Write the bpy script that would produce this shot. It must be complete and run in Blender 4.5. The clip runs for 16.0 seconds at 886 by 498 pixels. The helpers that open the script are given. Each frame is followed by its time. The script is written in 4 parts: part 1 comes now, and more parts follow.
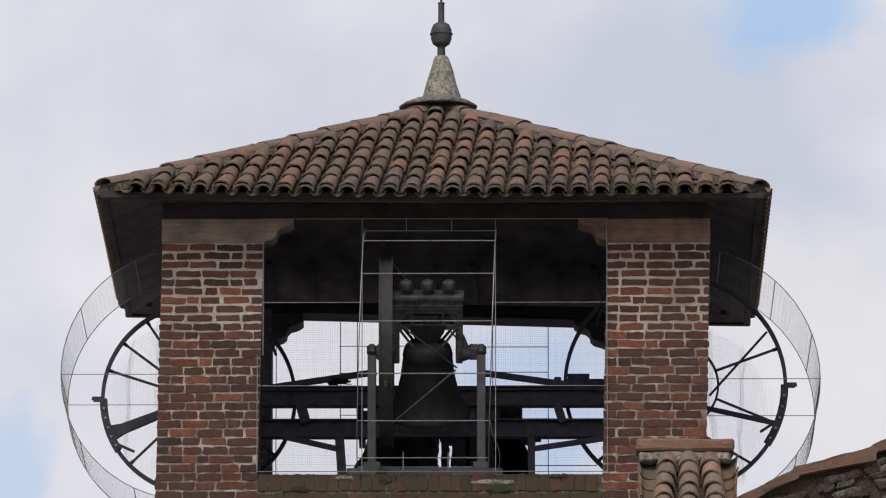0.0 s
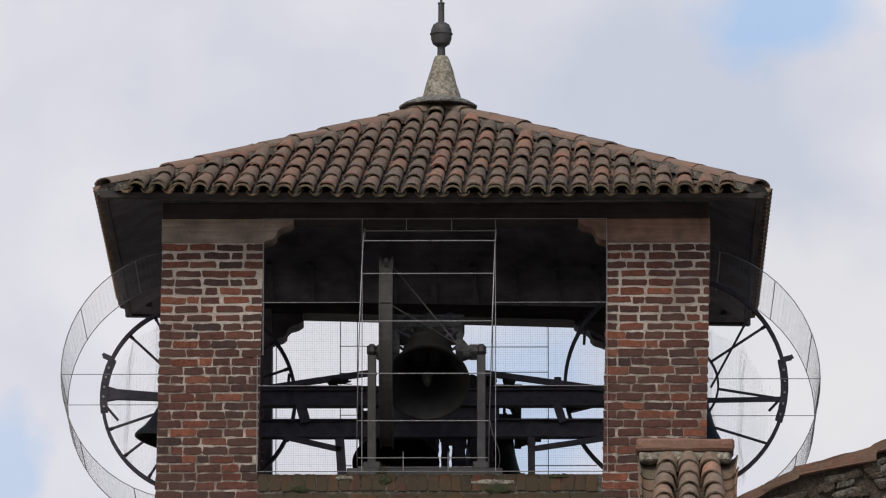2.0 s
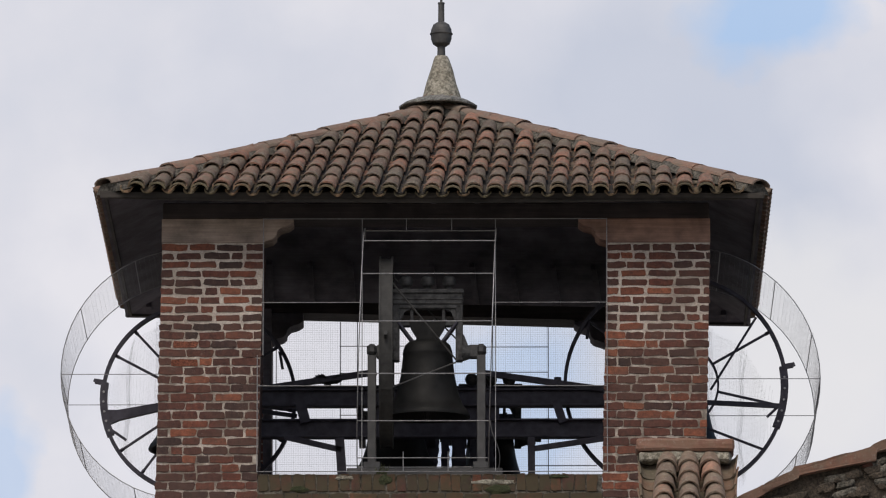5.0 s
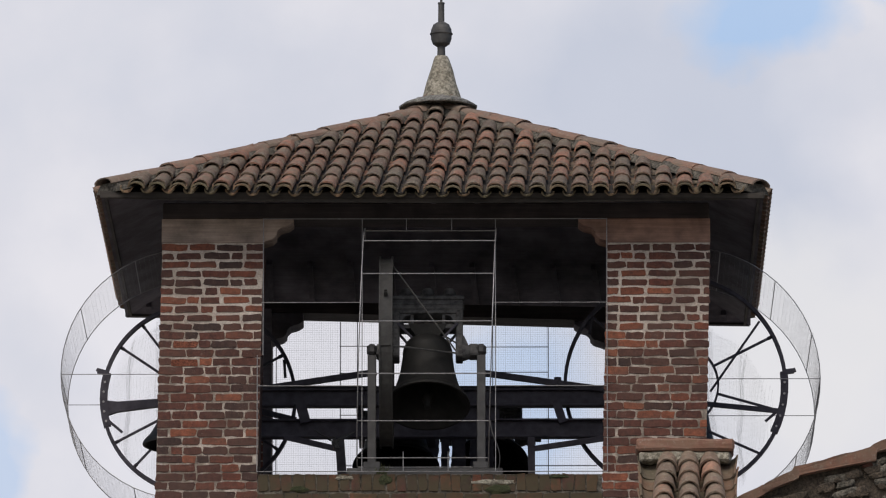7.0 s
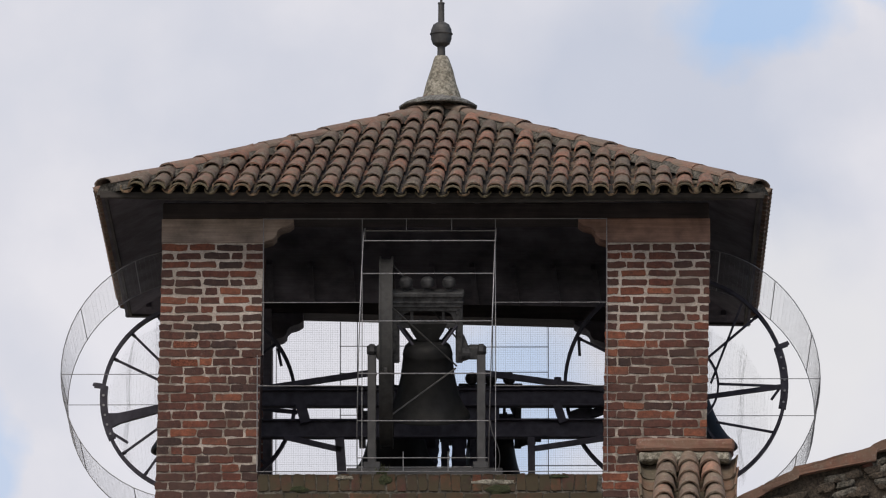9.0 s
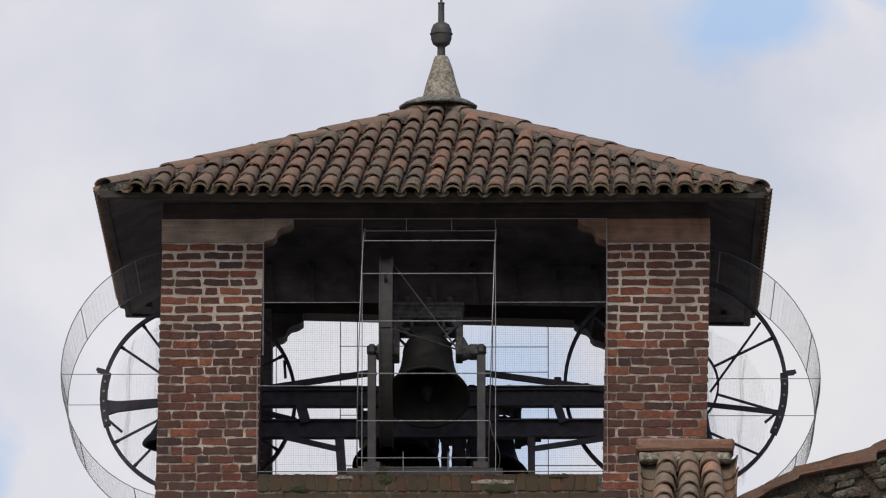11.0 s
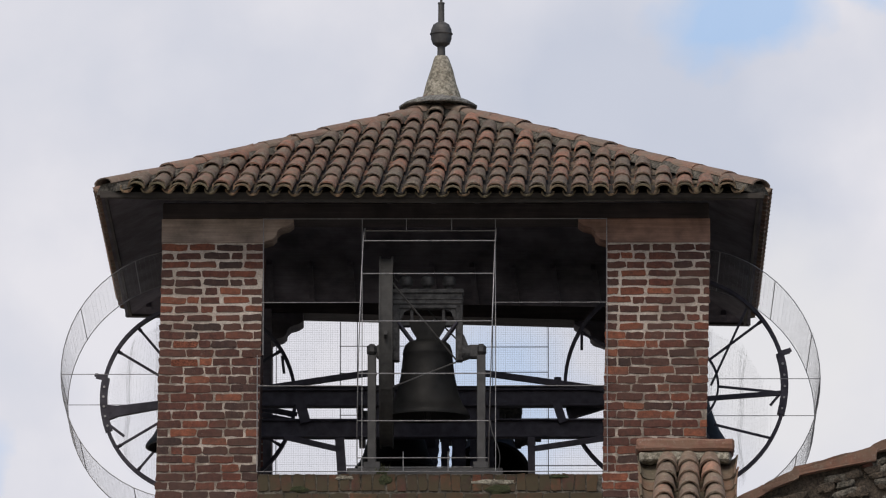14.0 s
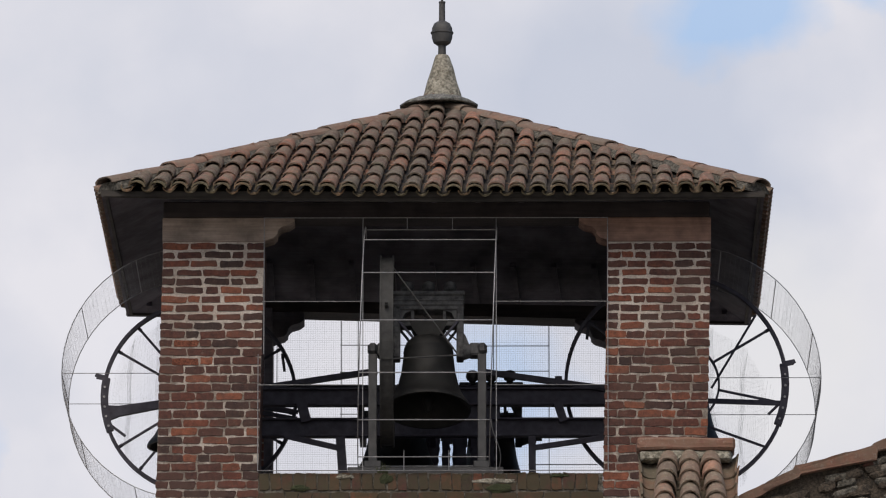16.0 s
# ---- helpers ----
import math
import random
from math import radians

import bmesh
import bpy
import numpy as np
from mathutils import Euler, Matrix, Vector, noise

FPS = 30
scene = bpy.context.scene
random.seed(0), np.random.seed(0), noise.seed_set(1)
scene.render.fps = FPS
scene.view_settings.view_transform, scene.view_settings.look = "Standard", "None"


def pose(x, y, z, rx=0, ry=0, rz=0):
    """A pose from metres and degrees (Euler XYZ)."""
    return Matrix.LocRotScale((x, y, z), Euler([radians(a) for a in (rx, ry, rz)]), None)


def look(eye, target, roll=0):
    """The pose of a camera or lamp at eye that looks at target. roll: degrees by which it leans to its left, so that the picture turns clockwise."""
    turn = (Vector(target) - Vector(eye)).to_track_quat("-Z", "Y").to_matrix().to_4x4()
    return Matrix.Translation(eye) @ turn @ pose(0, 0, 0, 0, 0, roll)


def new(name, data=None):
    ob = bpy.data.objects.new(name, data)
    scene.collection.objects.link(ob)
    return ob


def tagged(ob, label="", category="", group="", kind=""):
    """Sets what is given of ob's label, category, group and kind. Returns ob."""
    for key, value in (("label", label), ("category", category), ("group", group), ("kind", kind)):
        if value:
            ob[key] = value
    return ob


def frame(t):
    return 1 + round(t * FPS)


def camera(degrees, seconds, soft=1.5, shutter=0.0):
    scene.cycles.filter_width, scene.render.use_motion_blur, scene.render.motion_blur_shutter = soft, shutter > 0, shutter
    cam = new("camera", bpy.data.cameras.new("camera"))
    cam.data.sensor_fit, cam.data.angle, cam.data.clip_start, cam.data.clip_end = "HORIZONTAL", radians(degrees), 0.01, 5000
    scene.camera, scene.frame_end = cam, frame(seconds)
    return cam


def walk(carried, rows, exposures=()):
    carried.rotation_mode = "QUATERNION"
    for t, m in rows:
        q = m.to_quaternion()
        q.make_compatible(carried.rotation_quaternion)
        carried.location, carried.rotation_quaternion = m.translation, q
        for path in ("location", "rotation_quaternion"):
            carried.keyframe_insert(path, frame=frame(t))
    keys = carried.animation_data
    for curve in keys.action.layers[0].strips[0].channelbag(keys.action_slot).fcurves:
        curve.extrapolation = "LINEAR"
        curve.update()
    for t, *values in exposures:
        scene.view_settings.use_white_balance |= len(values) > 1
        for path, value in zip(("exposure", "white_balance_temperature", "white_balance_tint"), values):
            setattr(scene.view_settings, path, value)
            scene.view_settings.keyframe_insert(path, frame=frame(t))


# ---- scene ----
cam = camera(4.9057, 16.0, soft=1.15)
EYE, AIM = (0.7153, -100.0166, 1.6), (0.0775, -2.0717, 21.759)
walk(cam, [(0.0, look(EYE, AIM)), (14.4, look(EYE, AIM)), (16.0, look(EYE, (0.070, -2.0717, 21.749)))])

# ---- world and light ----
world = bpy.data.worlds.new("sky")
scene.world = world
world.use_nodes = True
wn = world.node_tree
sky = wn.nodes.new("ShaderNodeTexSky")
sky.sky_type, sky.sun_disc = "NISHITA", False
sky.sun_elevation, sky.sun_rotation = radians(52), radians(200)
sky.dust_density = 4.0
bg = wn.nodes["Background"]
bg.inputs["Strength"].default_value = 0.12
wn.links.new(sky.outputs[0], bg.inputs["Color"])

sun = new("sun", bpy.data.lights.new("sun", "SUN"))
sun.data.energy, sun.data.angle, sun.data.color = 1.15, radians(25), (1.0, 0.93, 0.84)
sun.matrix_world = look((-10, -45, 70), (0, 0, 20))
scene.view_settings.exposure = 0.0


# ---- materials ----
def material(name, rough=0.8, metal=0.0):
    m = bpy.data.materials.new(name)
    m.use_nodes = True
    b = m.node_tree.nodes["Principled BSDF"]
    b.inputs["Roughness"].default_value, b.inputs["Metallic"].default_value = rough, metal
    return m, m.node_tree, b


def ramp(nt, stops, fac):
    r = nt.nodes.new("ShaderNodeValToRGB")
    els = r.color_ramp.elements
    while len(els) < len(stops):
        els.new(0.5)
    for e, (p, c) in zip(els, stops):
        e.position, e.color = p, (*c, 1)
    nt.links.new(fac, r.inputs[0])
    return r.outputs[0]


def grain(nt, scale, detail=5.0, rough=0.6, stretch=None, world_space=False):
    n = nt.nodes.new("ShaderNodeTexNoise")
    n.inputs["Scale"].default_value, n.inputs["Detail"].default_value, n.inputs["Roughness"].default_value = scale, detail, rough
    if world_space:
        src = nt.nodes.new("ShaderNodeNewGeometry").outputs["Position"]
    else:
        src = nt.nodes.new("ShaderNodeTexCoord").outputs["Object"]
    if stretch:
        mp = nt.nodes.new("ShaderNodeMapping")
        mp.inputs["Scale"].default_value = stretch
        nt.links.new(src, mp.inputs[0])
        src = mp.outputs[0]
    nt.links.new(src, n.inputs["Vector"])
    return n.outputs[0]


def mix(nt, fac, a, b, mode="MIX"):
    n = nt.nodes.new("ShaderNodeMix")
    n.data_type, n.blend_type = "RGBA", mode
    for sock, v in ((n.inputs[0], fac), (n.inputs[6], a), (n.inputs[7], b)):
        if isinstance(v, (int, float)):
            sock.default_value = v
        elif isinstance(v, tuple):
            sock.default_value = (*v, 1)
        else:
            nt.links.new(v, sock)
    return n.outputs[2]


def bump(nt, bsdf, height, strength, distance):
    n = nt.nodes.new("ShaderNodeBump")
    n.inputs["Strength"].default_value, n.inputs["Distance"].default_value = strength, distance
    nt.links.new(height, n.inputs["Height"])
    nt.links.new(n.outputs[0], bsdf.inputs["Normal"])


def chance(nt):
    return nt.nodes.new("ShaderNodeObjectInfo").outputs["Random"]


def brick_material(name="fired_brick", mossy=0.62):
    m, nt, b = material(name, 0.92)
    base = ramp(nt, [(0.0, (0.047, 0.033, 0.031)), (0.16, (0.074, 0.038, 0.033)), (0.5, (0.106, 0.046, 0.036)),
                     (0.76, (0.142, 0.054, 0.038)), (0.9, (0.215, 0.078, 0.046)), (1.0, (0.30, 0.118, 0.068))], chance(nt))
    tone = ramp(nt, [(0.3, (0.34, 0.32, 0.32)), (0.7, (1.18, 1.04, 0.96))], grain(nt, 26, 8, 0.72, world_space=True))
    c = mix(nt, 1.0, base, tone, "MULTIPLY")
    soot = ramp(nt, [(0.42, (0, 0, 0)), (0.68, (0.75, 0.75, 0.75))], grain(nt, 3.2, world_space=True))
    c = mix(nt, soot, c, (0.082, 0.046, 0.036))
    dust = ramp(nt, [(0.60, (0, 0, 0)), (0.78, (0.5, 0.5, 0.5))], grain(nt, 38, 7, 0.7, world_space=True))
    c = mix(nt, dust, c, (0.30, 0.24, 0.20))
    smear = ramp(nt, [(0.60, (0, 0, 0)), (0.68, (0.62, 0.62, 0.62))], grain(nt, 11, 9, 0.75, (1, 1, 1.8), True))
    c = mix(nt, smear, c, (0.19, 0.145, 0.118))
    green = ramp(nt, [(mossy, (0, 0, 0)), (mossy + 0.2, (0.8, 0.8, 0.8))], grain(nt, 5.5, 7, 0.7, world_space=True))
    c = mix(nt, green, c, (0.052, 0.047, 0.024))
    nt.links.new(c, b.inputs["Base Color"])
    bump(nt, b, grain(nt, 130, world_space=True), 0.6, 0.006)
    return m


def mortar_material():
    m, nt, b = material("lime_mortar", 0.95)
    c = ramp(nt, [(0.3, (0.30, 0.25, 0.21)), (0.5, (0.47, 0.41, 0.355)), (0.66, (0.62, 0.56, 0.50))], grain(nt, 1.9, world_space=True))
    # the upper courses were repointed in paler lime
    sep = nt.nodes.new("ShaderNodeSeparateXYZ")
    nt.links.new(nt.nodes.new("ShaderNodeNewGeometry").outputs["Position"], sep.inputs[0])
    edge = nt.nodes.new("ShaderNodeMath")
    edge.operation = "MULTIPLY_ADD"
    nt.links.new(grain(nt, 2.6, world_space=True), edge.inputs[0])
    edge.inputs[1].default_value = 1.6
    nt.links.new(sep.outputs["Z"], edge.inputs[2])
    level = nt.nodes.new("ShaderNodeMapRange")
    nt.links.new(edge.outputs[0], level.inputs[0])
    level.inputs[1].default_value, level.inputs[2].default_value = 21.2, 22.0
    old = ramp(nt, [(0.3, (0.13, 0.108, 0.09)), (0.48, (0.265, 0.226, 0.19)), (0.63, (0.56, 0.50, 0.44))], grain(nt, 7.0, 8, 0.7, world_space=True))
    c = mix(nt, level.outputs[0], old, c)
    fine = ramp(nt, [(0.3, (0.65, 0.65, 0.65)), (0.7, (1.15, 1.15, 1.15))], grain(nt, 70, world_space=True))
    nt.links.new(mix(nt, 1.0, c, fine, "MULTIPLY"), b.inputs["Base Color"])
    bump(nt, b, grain(nt, 160, world_space=True), 0.8, 0.006)
    return m


def wall_material():
    m, nt, b = material("distant_brickwork", 0.92)
    t = nt.nodes.new("ShaderNodeTexBrick")
    t.inputs["Scale"].default_value = 1.0
    t.inputs["Brick Width"].default_value, t.inputs["Row Height"].default_value = 0.28, 0.0863
    t.inputs["Mortar Size"].default_value = 0.008
    t.inputs["Color1"].default_value, t.inputs["Color2"].default_value = (0.17, 0.066, 0.046, 1), (0.08, 0.04, 0.033, 1)
    t.inputs["Mortar"].default_value = (0.3, 0.26, 0.22, 1)
    mp = nt.nodes.new("ShaderNodeMapping")
    mp.inputs["Rotation"].default_value = (radians(90), 0, 0)
    nt.links.new(nt.nodes.new("ShaderNodeNewGeometry").outputs["Position"], mp.inputs[0])
    nt.links.new(mp.outputs[0], t.inputs["Vector"])
    tone = ramp(nt, [(0.3, (0.6, 0.6, 0.6)), (0.7, (1.2, 1.2, 1.2))], grain(nt, 4, world_space=True))
    nt.links.new(mix(nt, 1.0, t.outputs["Color"], tone, "MULTIPLY"), b.inputs["Base Color"])
    return m


def tile_material(name="terracotta_tile", pale_part=0.0, wash=(0.30, 0.23, 0.165)):
    m, nt, b = material(name, 0.9)
    base = ramp(nt, [(0.0, (0.105, 0.080, 0.062)), (0.3, (0.138, 0.094, 0.070)), (0.6, (0.170, 0.104, 0.076)),
                     (0.82, (0.205, 0.112, 0.080)), (0.95, (0.265, 0.128, 0.084)), (1.0, (0.32, 0.155, 0.100))], chance(nt))
    tone = ramp(nt, [(0.3, (0.45, 0.45, 0.45)), (0.7, (1.5, 1.43, 1.36))], grain(nt, 16, 7, 0.7, world_space=True))
    c = mix(nt, 1.0, base, tone, "MULTIPLY")
    lichen = ramp(nt, [(0.43, (0, 0, 0)), (0.62, (0.85, 0.85, 0.85))], grain(nt, 7, 8, 0.7, world_space=True))
    c = mix(nt, lichen, c, (0.150, 0.130, 0.092))
    pale = ramp(nt, [(0.56, (0, 0, 0)), (0.70, (0.75, 0.75, 0.75))], grain(nt, 34, world_space=True))
    c = mix(nt, pale, c, (0.30, 0.28, 0.235))
    moss = ramp(nt, [(0.60, (0, 0, 0)), (0.74, (0.75, 0.75, 0.75))], grain(nt, 4.3, 6, 0.75, world_space=True))
    c = mix(nt, moss, c, (0.075, 0.075, 0.032))
    c = mix(nt, pale_part, c, wash)
    nt.links.new(c, b.inputs["Base Color"])
    bump(nt, b, grain(nt, 90, world_space=True), 0.5, 0.006)
    return m


def wood_material(name, dark, light, stretch=(1.2, 30, 30)):
    m, nt, b = material(name, 0.85)
    c = ramp(nt, [(0.3, dark), (0.7, light)], grain(nt, 1.0, 8, 0.65, stretch, True))
    spots = ramp(nt, [(0.35, (0.5, 0.5, 0.5)), (0.65, (1.15, 1.15, 1.15))], grain(nt, 3.0, world_space=True))
    nt.links.new(mix(nt, 1.0, c, spots, "MULTIPLY"), b.inputs["Base Color"])
    bump(nt, b, grain(nt, 1.0, 8, 0.7, stretch, True), 0.5, 0.01)
    return m


def metal_material(name, dark, light, rough=0.6, metal=0.6, scale=9.0):
    m, nt, b = material(name, rough, metal)
    c = ramp(nt, [(0.3, dark), (0.7, light)], grain(nt, scale))
    nt.links.new(c, b.inputs["Base Color"])
    bump(nt, b, grain(nt, scale * 8), 0.25, 0.004)
    return m


def stone_material(name, dark, light, scale=9.0):
    m, nt, b = material(name, 0.95)
    c = ramp(nt, [(0.3, dark), (0.68, light)], grain(nt, scale, 8, 0.7, world_space=True))
    spots = ramp(nt, [(0.38, (0.45, 0.45, 0.43)), (0.6, (1.1, 1.1, 1.1))], grain(nt, scale * 4, world_space=True))
    nt.links.new(mix(nt, 1.0, c, spots, "MULTIPLY"), b.inputs["Base Color"])
    bump(nt, b, grain(nt, scale * 6, world_space=True), 0.9, 0.02)
    return m


def cloud_material():
    """Bright cloud cover with a few thin places where the blue shows."""
    m = bpy.data.materials.new("cloudy_sky")
    m.use_nodes = True
    nt = m.node_tree
    nt.nodes.clear()
    out, em = nt.nodes.new("ShaderNodeOutputMaterial"), nt.nodes.new("ShaderNodeEmission")
    nt.links.new(em.outputs[0], out.inputs[0])
    co = nt.nodes.new("ShaderNodeTexCoord").outputs["Object"]
    warp = nt.nodes.new("ShaderNodeTexNoise")
    warp.inputs["Scale"].default_value, warp.inputs["Detail"].default_value = 0.016, 5
    nt.links.new(co, warp.inputs["Vector"])
    cloud = ramp(nt, [(0.32, (0.652, 0.67, 0.75)), (0.5, (0.713, 0.715, 0.78)), (0.66, (0.785, 0.775, 0.825))], warp.outputs[0])
    push = nt.nodes.new("ShaderNodeVectorMath")
    push.operation = "MULTIPLY_ADD"
    push.inputs[1].default_value, push.inputs[2].default_value = (52, 52, 0), (-26, -26, 0)
    fine = nt.nodes.new("ShaderNodeTexNoise")
    fine.inputs["Scale"].default_value, fine.inputs["Detail"].default_value = 0.022, 6
    nt.links.new(co, fine.inputs["Vector"])
    nt.links.new(fine.outputs["Color"], push.inputs[0])
    moved = nt.nodes.new("ShaderNodeVectorMath")
    nt.links.new(co, moved.inputs[0])
    nt.links.new(push.outputs[0], moved.inputs[1])
    colour = cloud
    blue, grey, white = (0.36, 0.56, 0.86), (0.52, 0.565, 0.68), (0.80, 0.79, 0.80)
    for x, y, sx, sy, depth, tint in ((-70, 30, 75, 55, 0.75, grey), (-112, -28, 46, 52, 0.7, white), (-98, 62.5, 27, 17, 0.7, blue), (-121, 78, 30, 9, 0.5, blue),
                                      (-26, -42, 36, 34, 0.5, blue), (128, -62, 13, 20, 0.45, blue), (40, 40, 60, 40, 0.35, grey)):
        mp = nt.nodes.new("ShaderNodeMapping")
        mp.vector_type = "TEXTURE"
        mp.inputs["Location"].default_value, mp.inputs["Scale"].default_value = (x, y, 0), (sx, sy, 1000)
        nt.links.new(moved.outputs[0], mp.inputs[0])
        g = nt.nodes.new("ShaderNodeTexGradient")
        g.gradient_type = "SPHERICAL"
        nt.links.new(mp.outputs[0], g.inputs[0])
        f = ramp(nt, [(0.0, (0, 0, 0)), (0.55, (depth, depth, depth))], g.outputs["Color"])
        colour = mix(nt, f, colour, tint)
    nt.links.new(colour, em.inputs["Color"])
    em.inputs["Strength"].default_value = 1.0
    return m


BRICK, MORTAR, WALL, TILE = brick_material(), mortar_material(), wall_material(), tile_material()
MOSSTILE = tile_material("mossy_terracotta", 0.55, (0.085, 0.078, 0.036))
MOSSPAN = tile_material("mossy_pan", 0.5, (0.080, 0.072, 0.045))
HIPTILE = tile_material("hip_terracotta", 0.5, (0.20, 0.148, 0.118))
PALETILE = tile_material("pale_terracotta", 0.22, (0.36, 0.27, 0.20))
REDTILE = tile_material("reddish_slab", 0.42, (0.26, 0.115, 0.08))
COPING = tile_material("weathered_coping_tile", 0.55, (0.125, 0.064, 0.045))
MOSSBRICK = brick_material("mossy_brick", 0.34)
RAWBRICK = stone_material("broken_orange_brick", (0.15, 0.045, 0.025), (0.27, 0.095, 0.055), 20)
OLDMORTAR = stone_material("dirty_old_mortar", (0.06, 0.055, 0.045), (0.17, 0.155, 0.13), 9)
DARKWOOD = wood_material("dark_stained_timber", (0.095, 0.086, 0.102), (0.136, 0.124, 0.144))
FASCIA = wood_material("weathered_fascia", (0.024, 0.021, 0.018), (0.058, 0.049, 0.042))
# darker timber tone, used for the near and far lintels alone
LINTELWOOD = wood_material("soot_blackened_timber", (0.024, 0.019, 0.019), (0.055, 0.042, 0.040))
CORBEL = wood_material("pale_weathered_timber", (0.19, 0.142, 0.117), (0.40, 0.32, 0.265))
CORBEL_RED = wood_material("reddish_weathered_timber", (0.19, 0.112, 0.083), (0.36, 0.215, 0.165))
STONE = stone_material("lichened_stone", (0.23, 0.21, 0.165), (0.40, 0.375, 0.31), 8)
SLATE = stone_material("grey_lead_stone", (0.11, 0.11, 0.10), (0.30, 0.295, 0.275), 12)
RUBBLE = stone_material("mossy_rubble", (0.034, 0.028, 0.021), (0.098, 0.075, 0.055), 9)
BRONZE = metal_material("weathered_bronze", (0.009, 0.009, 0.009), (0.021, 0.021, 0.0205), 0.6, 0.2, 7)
IRON = metal_material("painted_iron", (0.045, 0.043, 0.056), (0.085, 0.082, 0.102), 0.65, 0.3)
GREYSTEEL = metal_material("grey_painted_steel", (0.035, 0.035, 0.037), (0.07, 0.07, 0.072), 0.6, 0.3)
WHEELGREY = metal_material("dull_grey_wheel_paint", (0.018, 0.018, 0.018), (0.040, 0.040, 0.039), 0.75, 0.1, 16)
YOKE = metal_material("flaking_grey_yoke", (0.026, 0.026, 0.028), (0.105, 0.105, 0.105), 0.8, 0.1, 14)
STAY = metal_material("worn_steel_rod", (0.045, 0.045, 0.045), (0.10, 0.096, 0.092), 0.7, 0.2, 12)
LEAD = metal_material("dull_lead", (0.05, 0.05, 0.05), (0.10, 0.10, 0.10), 0.7, 0.4)
WIRE = metal_material("galvanised_wire", (0.20, 0.20, 0.205), (0.36, 0.36, 0.37), 0.5, 0.6, 30)
NET = metal_material("fine_wire_netting", (0.20, 0.20, 0.21), (0.32, 0.32, 0.33), 0.6, 0.3, 30)
EARTH = stone_material("gravel_ground", (0.24, 0.22, 0.19), (0.44, 0.41, 0.37), 0.7)
MOSS = stone_material("moss_and_weeds", (0.03, 0.04, 0.015), (0.075, 0.085, 0.035), 30)
for m in (BRONZE, YOKE, IRON):
    m.node_tree.nodes["Principled BSDF"].inputs["Specular IOR Level"].default_value = 0.2
SKY = cloud_material()


# ---- mesh helpers ----
def finish(name, bm, mat, smooth=False):
    me = bpy.data.meshes.new(name)
    bmesh.ops.recalc_face_normals(bm, faces=bm.faces)
    bm.to_mesh(me)
    bm.free()
    me.materials.append(mat)
    if smooth:
        me.polygons.foreach_set("use_smooth", [True] * len(me.polygons))
        me.set_sharp_from_angle(angle=radians(35))
    return me


def part(name, bm, mat, parent, label="", smooth=False):
    ob = new(name, finish(name, bm, mat, smooth))
    ob.parent = parent
    return tagged(ob, label)


def thing(name, bm, mat, label, category, kind="", group="", smooth=False):
    return tagged(new(name, finish(name, bm, mat, smooth)), label, category, group, kind)


def box(bm, x0, x1, y0, y1, z0, z1, bev=0.0):
    """An upright box, with its edges bevelled by bev."""
    geo = bmesh.ops.create_cube(bm, size=1, matrix=Matrix.Translation(((x0 + x1) / 2, (y0 + y1) / 2, (z0 + z1) / 2))
                                @ Matrix.Diagonal((x1 - x0, y1 - y0, z1 - z0, 1)))
    if bev:
        es = list({e for v in geo["verts"] for e in v.link_edges})
        bmesh.ops.bevel(bm, geom=es, offset=bev, segments=1, affect="EDGES")
    return bm


def bar(bm, a, b, w, h=None, sides=4, turn=45.0):
    """A bar from a to b, of width w and height h."""
    a, b = Vector(a), Vector(b)
    d = b - a
    q = d.to_track_quat("Z", "X" if abs(d.normalized().x) < 0.9 else "Y").to_matrix().to_4x4()
    k = 1 / math.sqrt(2) if sides == 4 else 0.5
    m = Matrix.Translation((a + b) / 2) @ q @ Matrix.Diagonal((w, h or w, 1, 1)) @ pose(0, 0, 0, 0, 0, turn if sides == 4 else 0)
    bmesh.ops.create_cone(bm, cap_ends=True, segments=sides, radius1=k, radius2=k, depth=d.length, matrix=m)
    return bm


def wires(segments, r, sides=3):
    """Many thin wires in one mesh, made of plain vertex lists."""
    vs, fs = [], []
    for a, b in segments:
        a, b = Vector(a), Vector(b)
        d = (b - a).normalized()
        u = d.orthogonal().normalized()
        v = d.cross(u)
        n = len(vs)
        for c in (a, b):
            for k in range(sides):
                w = 2 * math.pi * k / sides
                vs.append(c + r * (math.cos(w) * u + math.sin(w) * v))
        for k in range(sides):
            j = (k + 1) % sides
            fs.append((n + k, n + j, n + sides + j, n + sides + k))
    return vs, fs


def wire_part(name, segments, r, mat, parent=None, label="", sides=3):
    vs, fs = wires(segments, r, sides)
    me = bpy.data.meshes.new(name)
    me.from_pydata(vs, [], fs)
    me.materials.append(mat)
    ob = new(name, me)
    ob.parent = parent
    return tagged(ob, label)


def tube(name, points, r, mat, parent=None, label="", sides=6):
    """One bent rod through the points."""
    pts = [Vector(p) for p in points]
    vs, fs = [], []
    u = None
    for k, p in enumerate(pts):
        d = (pts[min(k + 1, len(pts) - 1)] - pts[max(k - 1, 0)]).normalized()
        u = d.orthogonal() if u is None else u - d * u.dot(d)
        u.normalize()
        v = d.cross(u)
        vs += [p + r * (math.cos(2 * math.pi * i / sides) * u + math.sin(2 * math.pi * i / sides) * v) for i in range(sides)]
        if k:
            n = (k - 1) * sides
            fs += [(n + i, n + (i + 1) % sides, n + sides + (i + 1) % sides, n + sides + i) for i in range(sides)]
    me = bpy.data.meshes.new(name)
    me.from_pydata(vs, [], fs)
    me.materials.append(mat)
    ob = new(name, me)
    ob.parent = parent
    return tagged(ob, label)


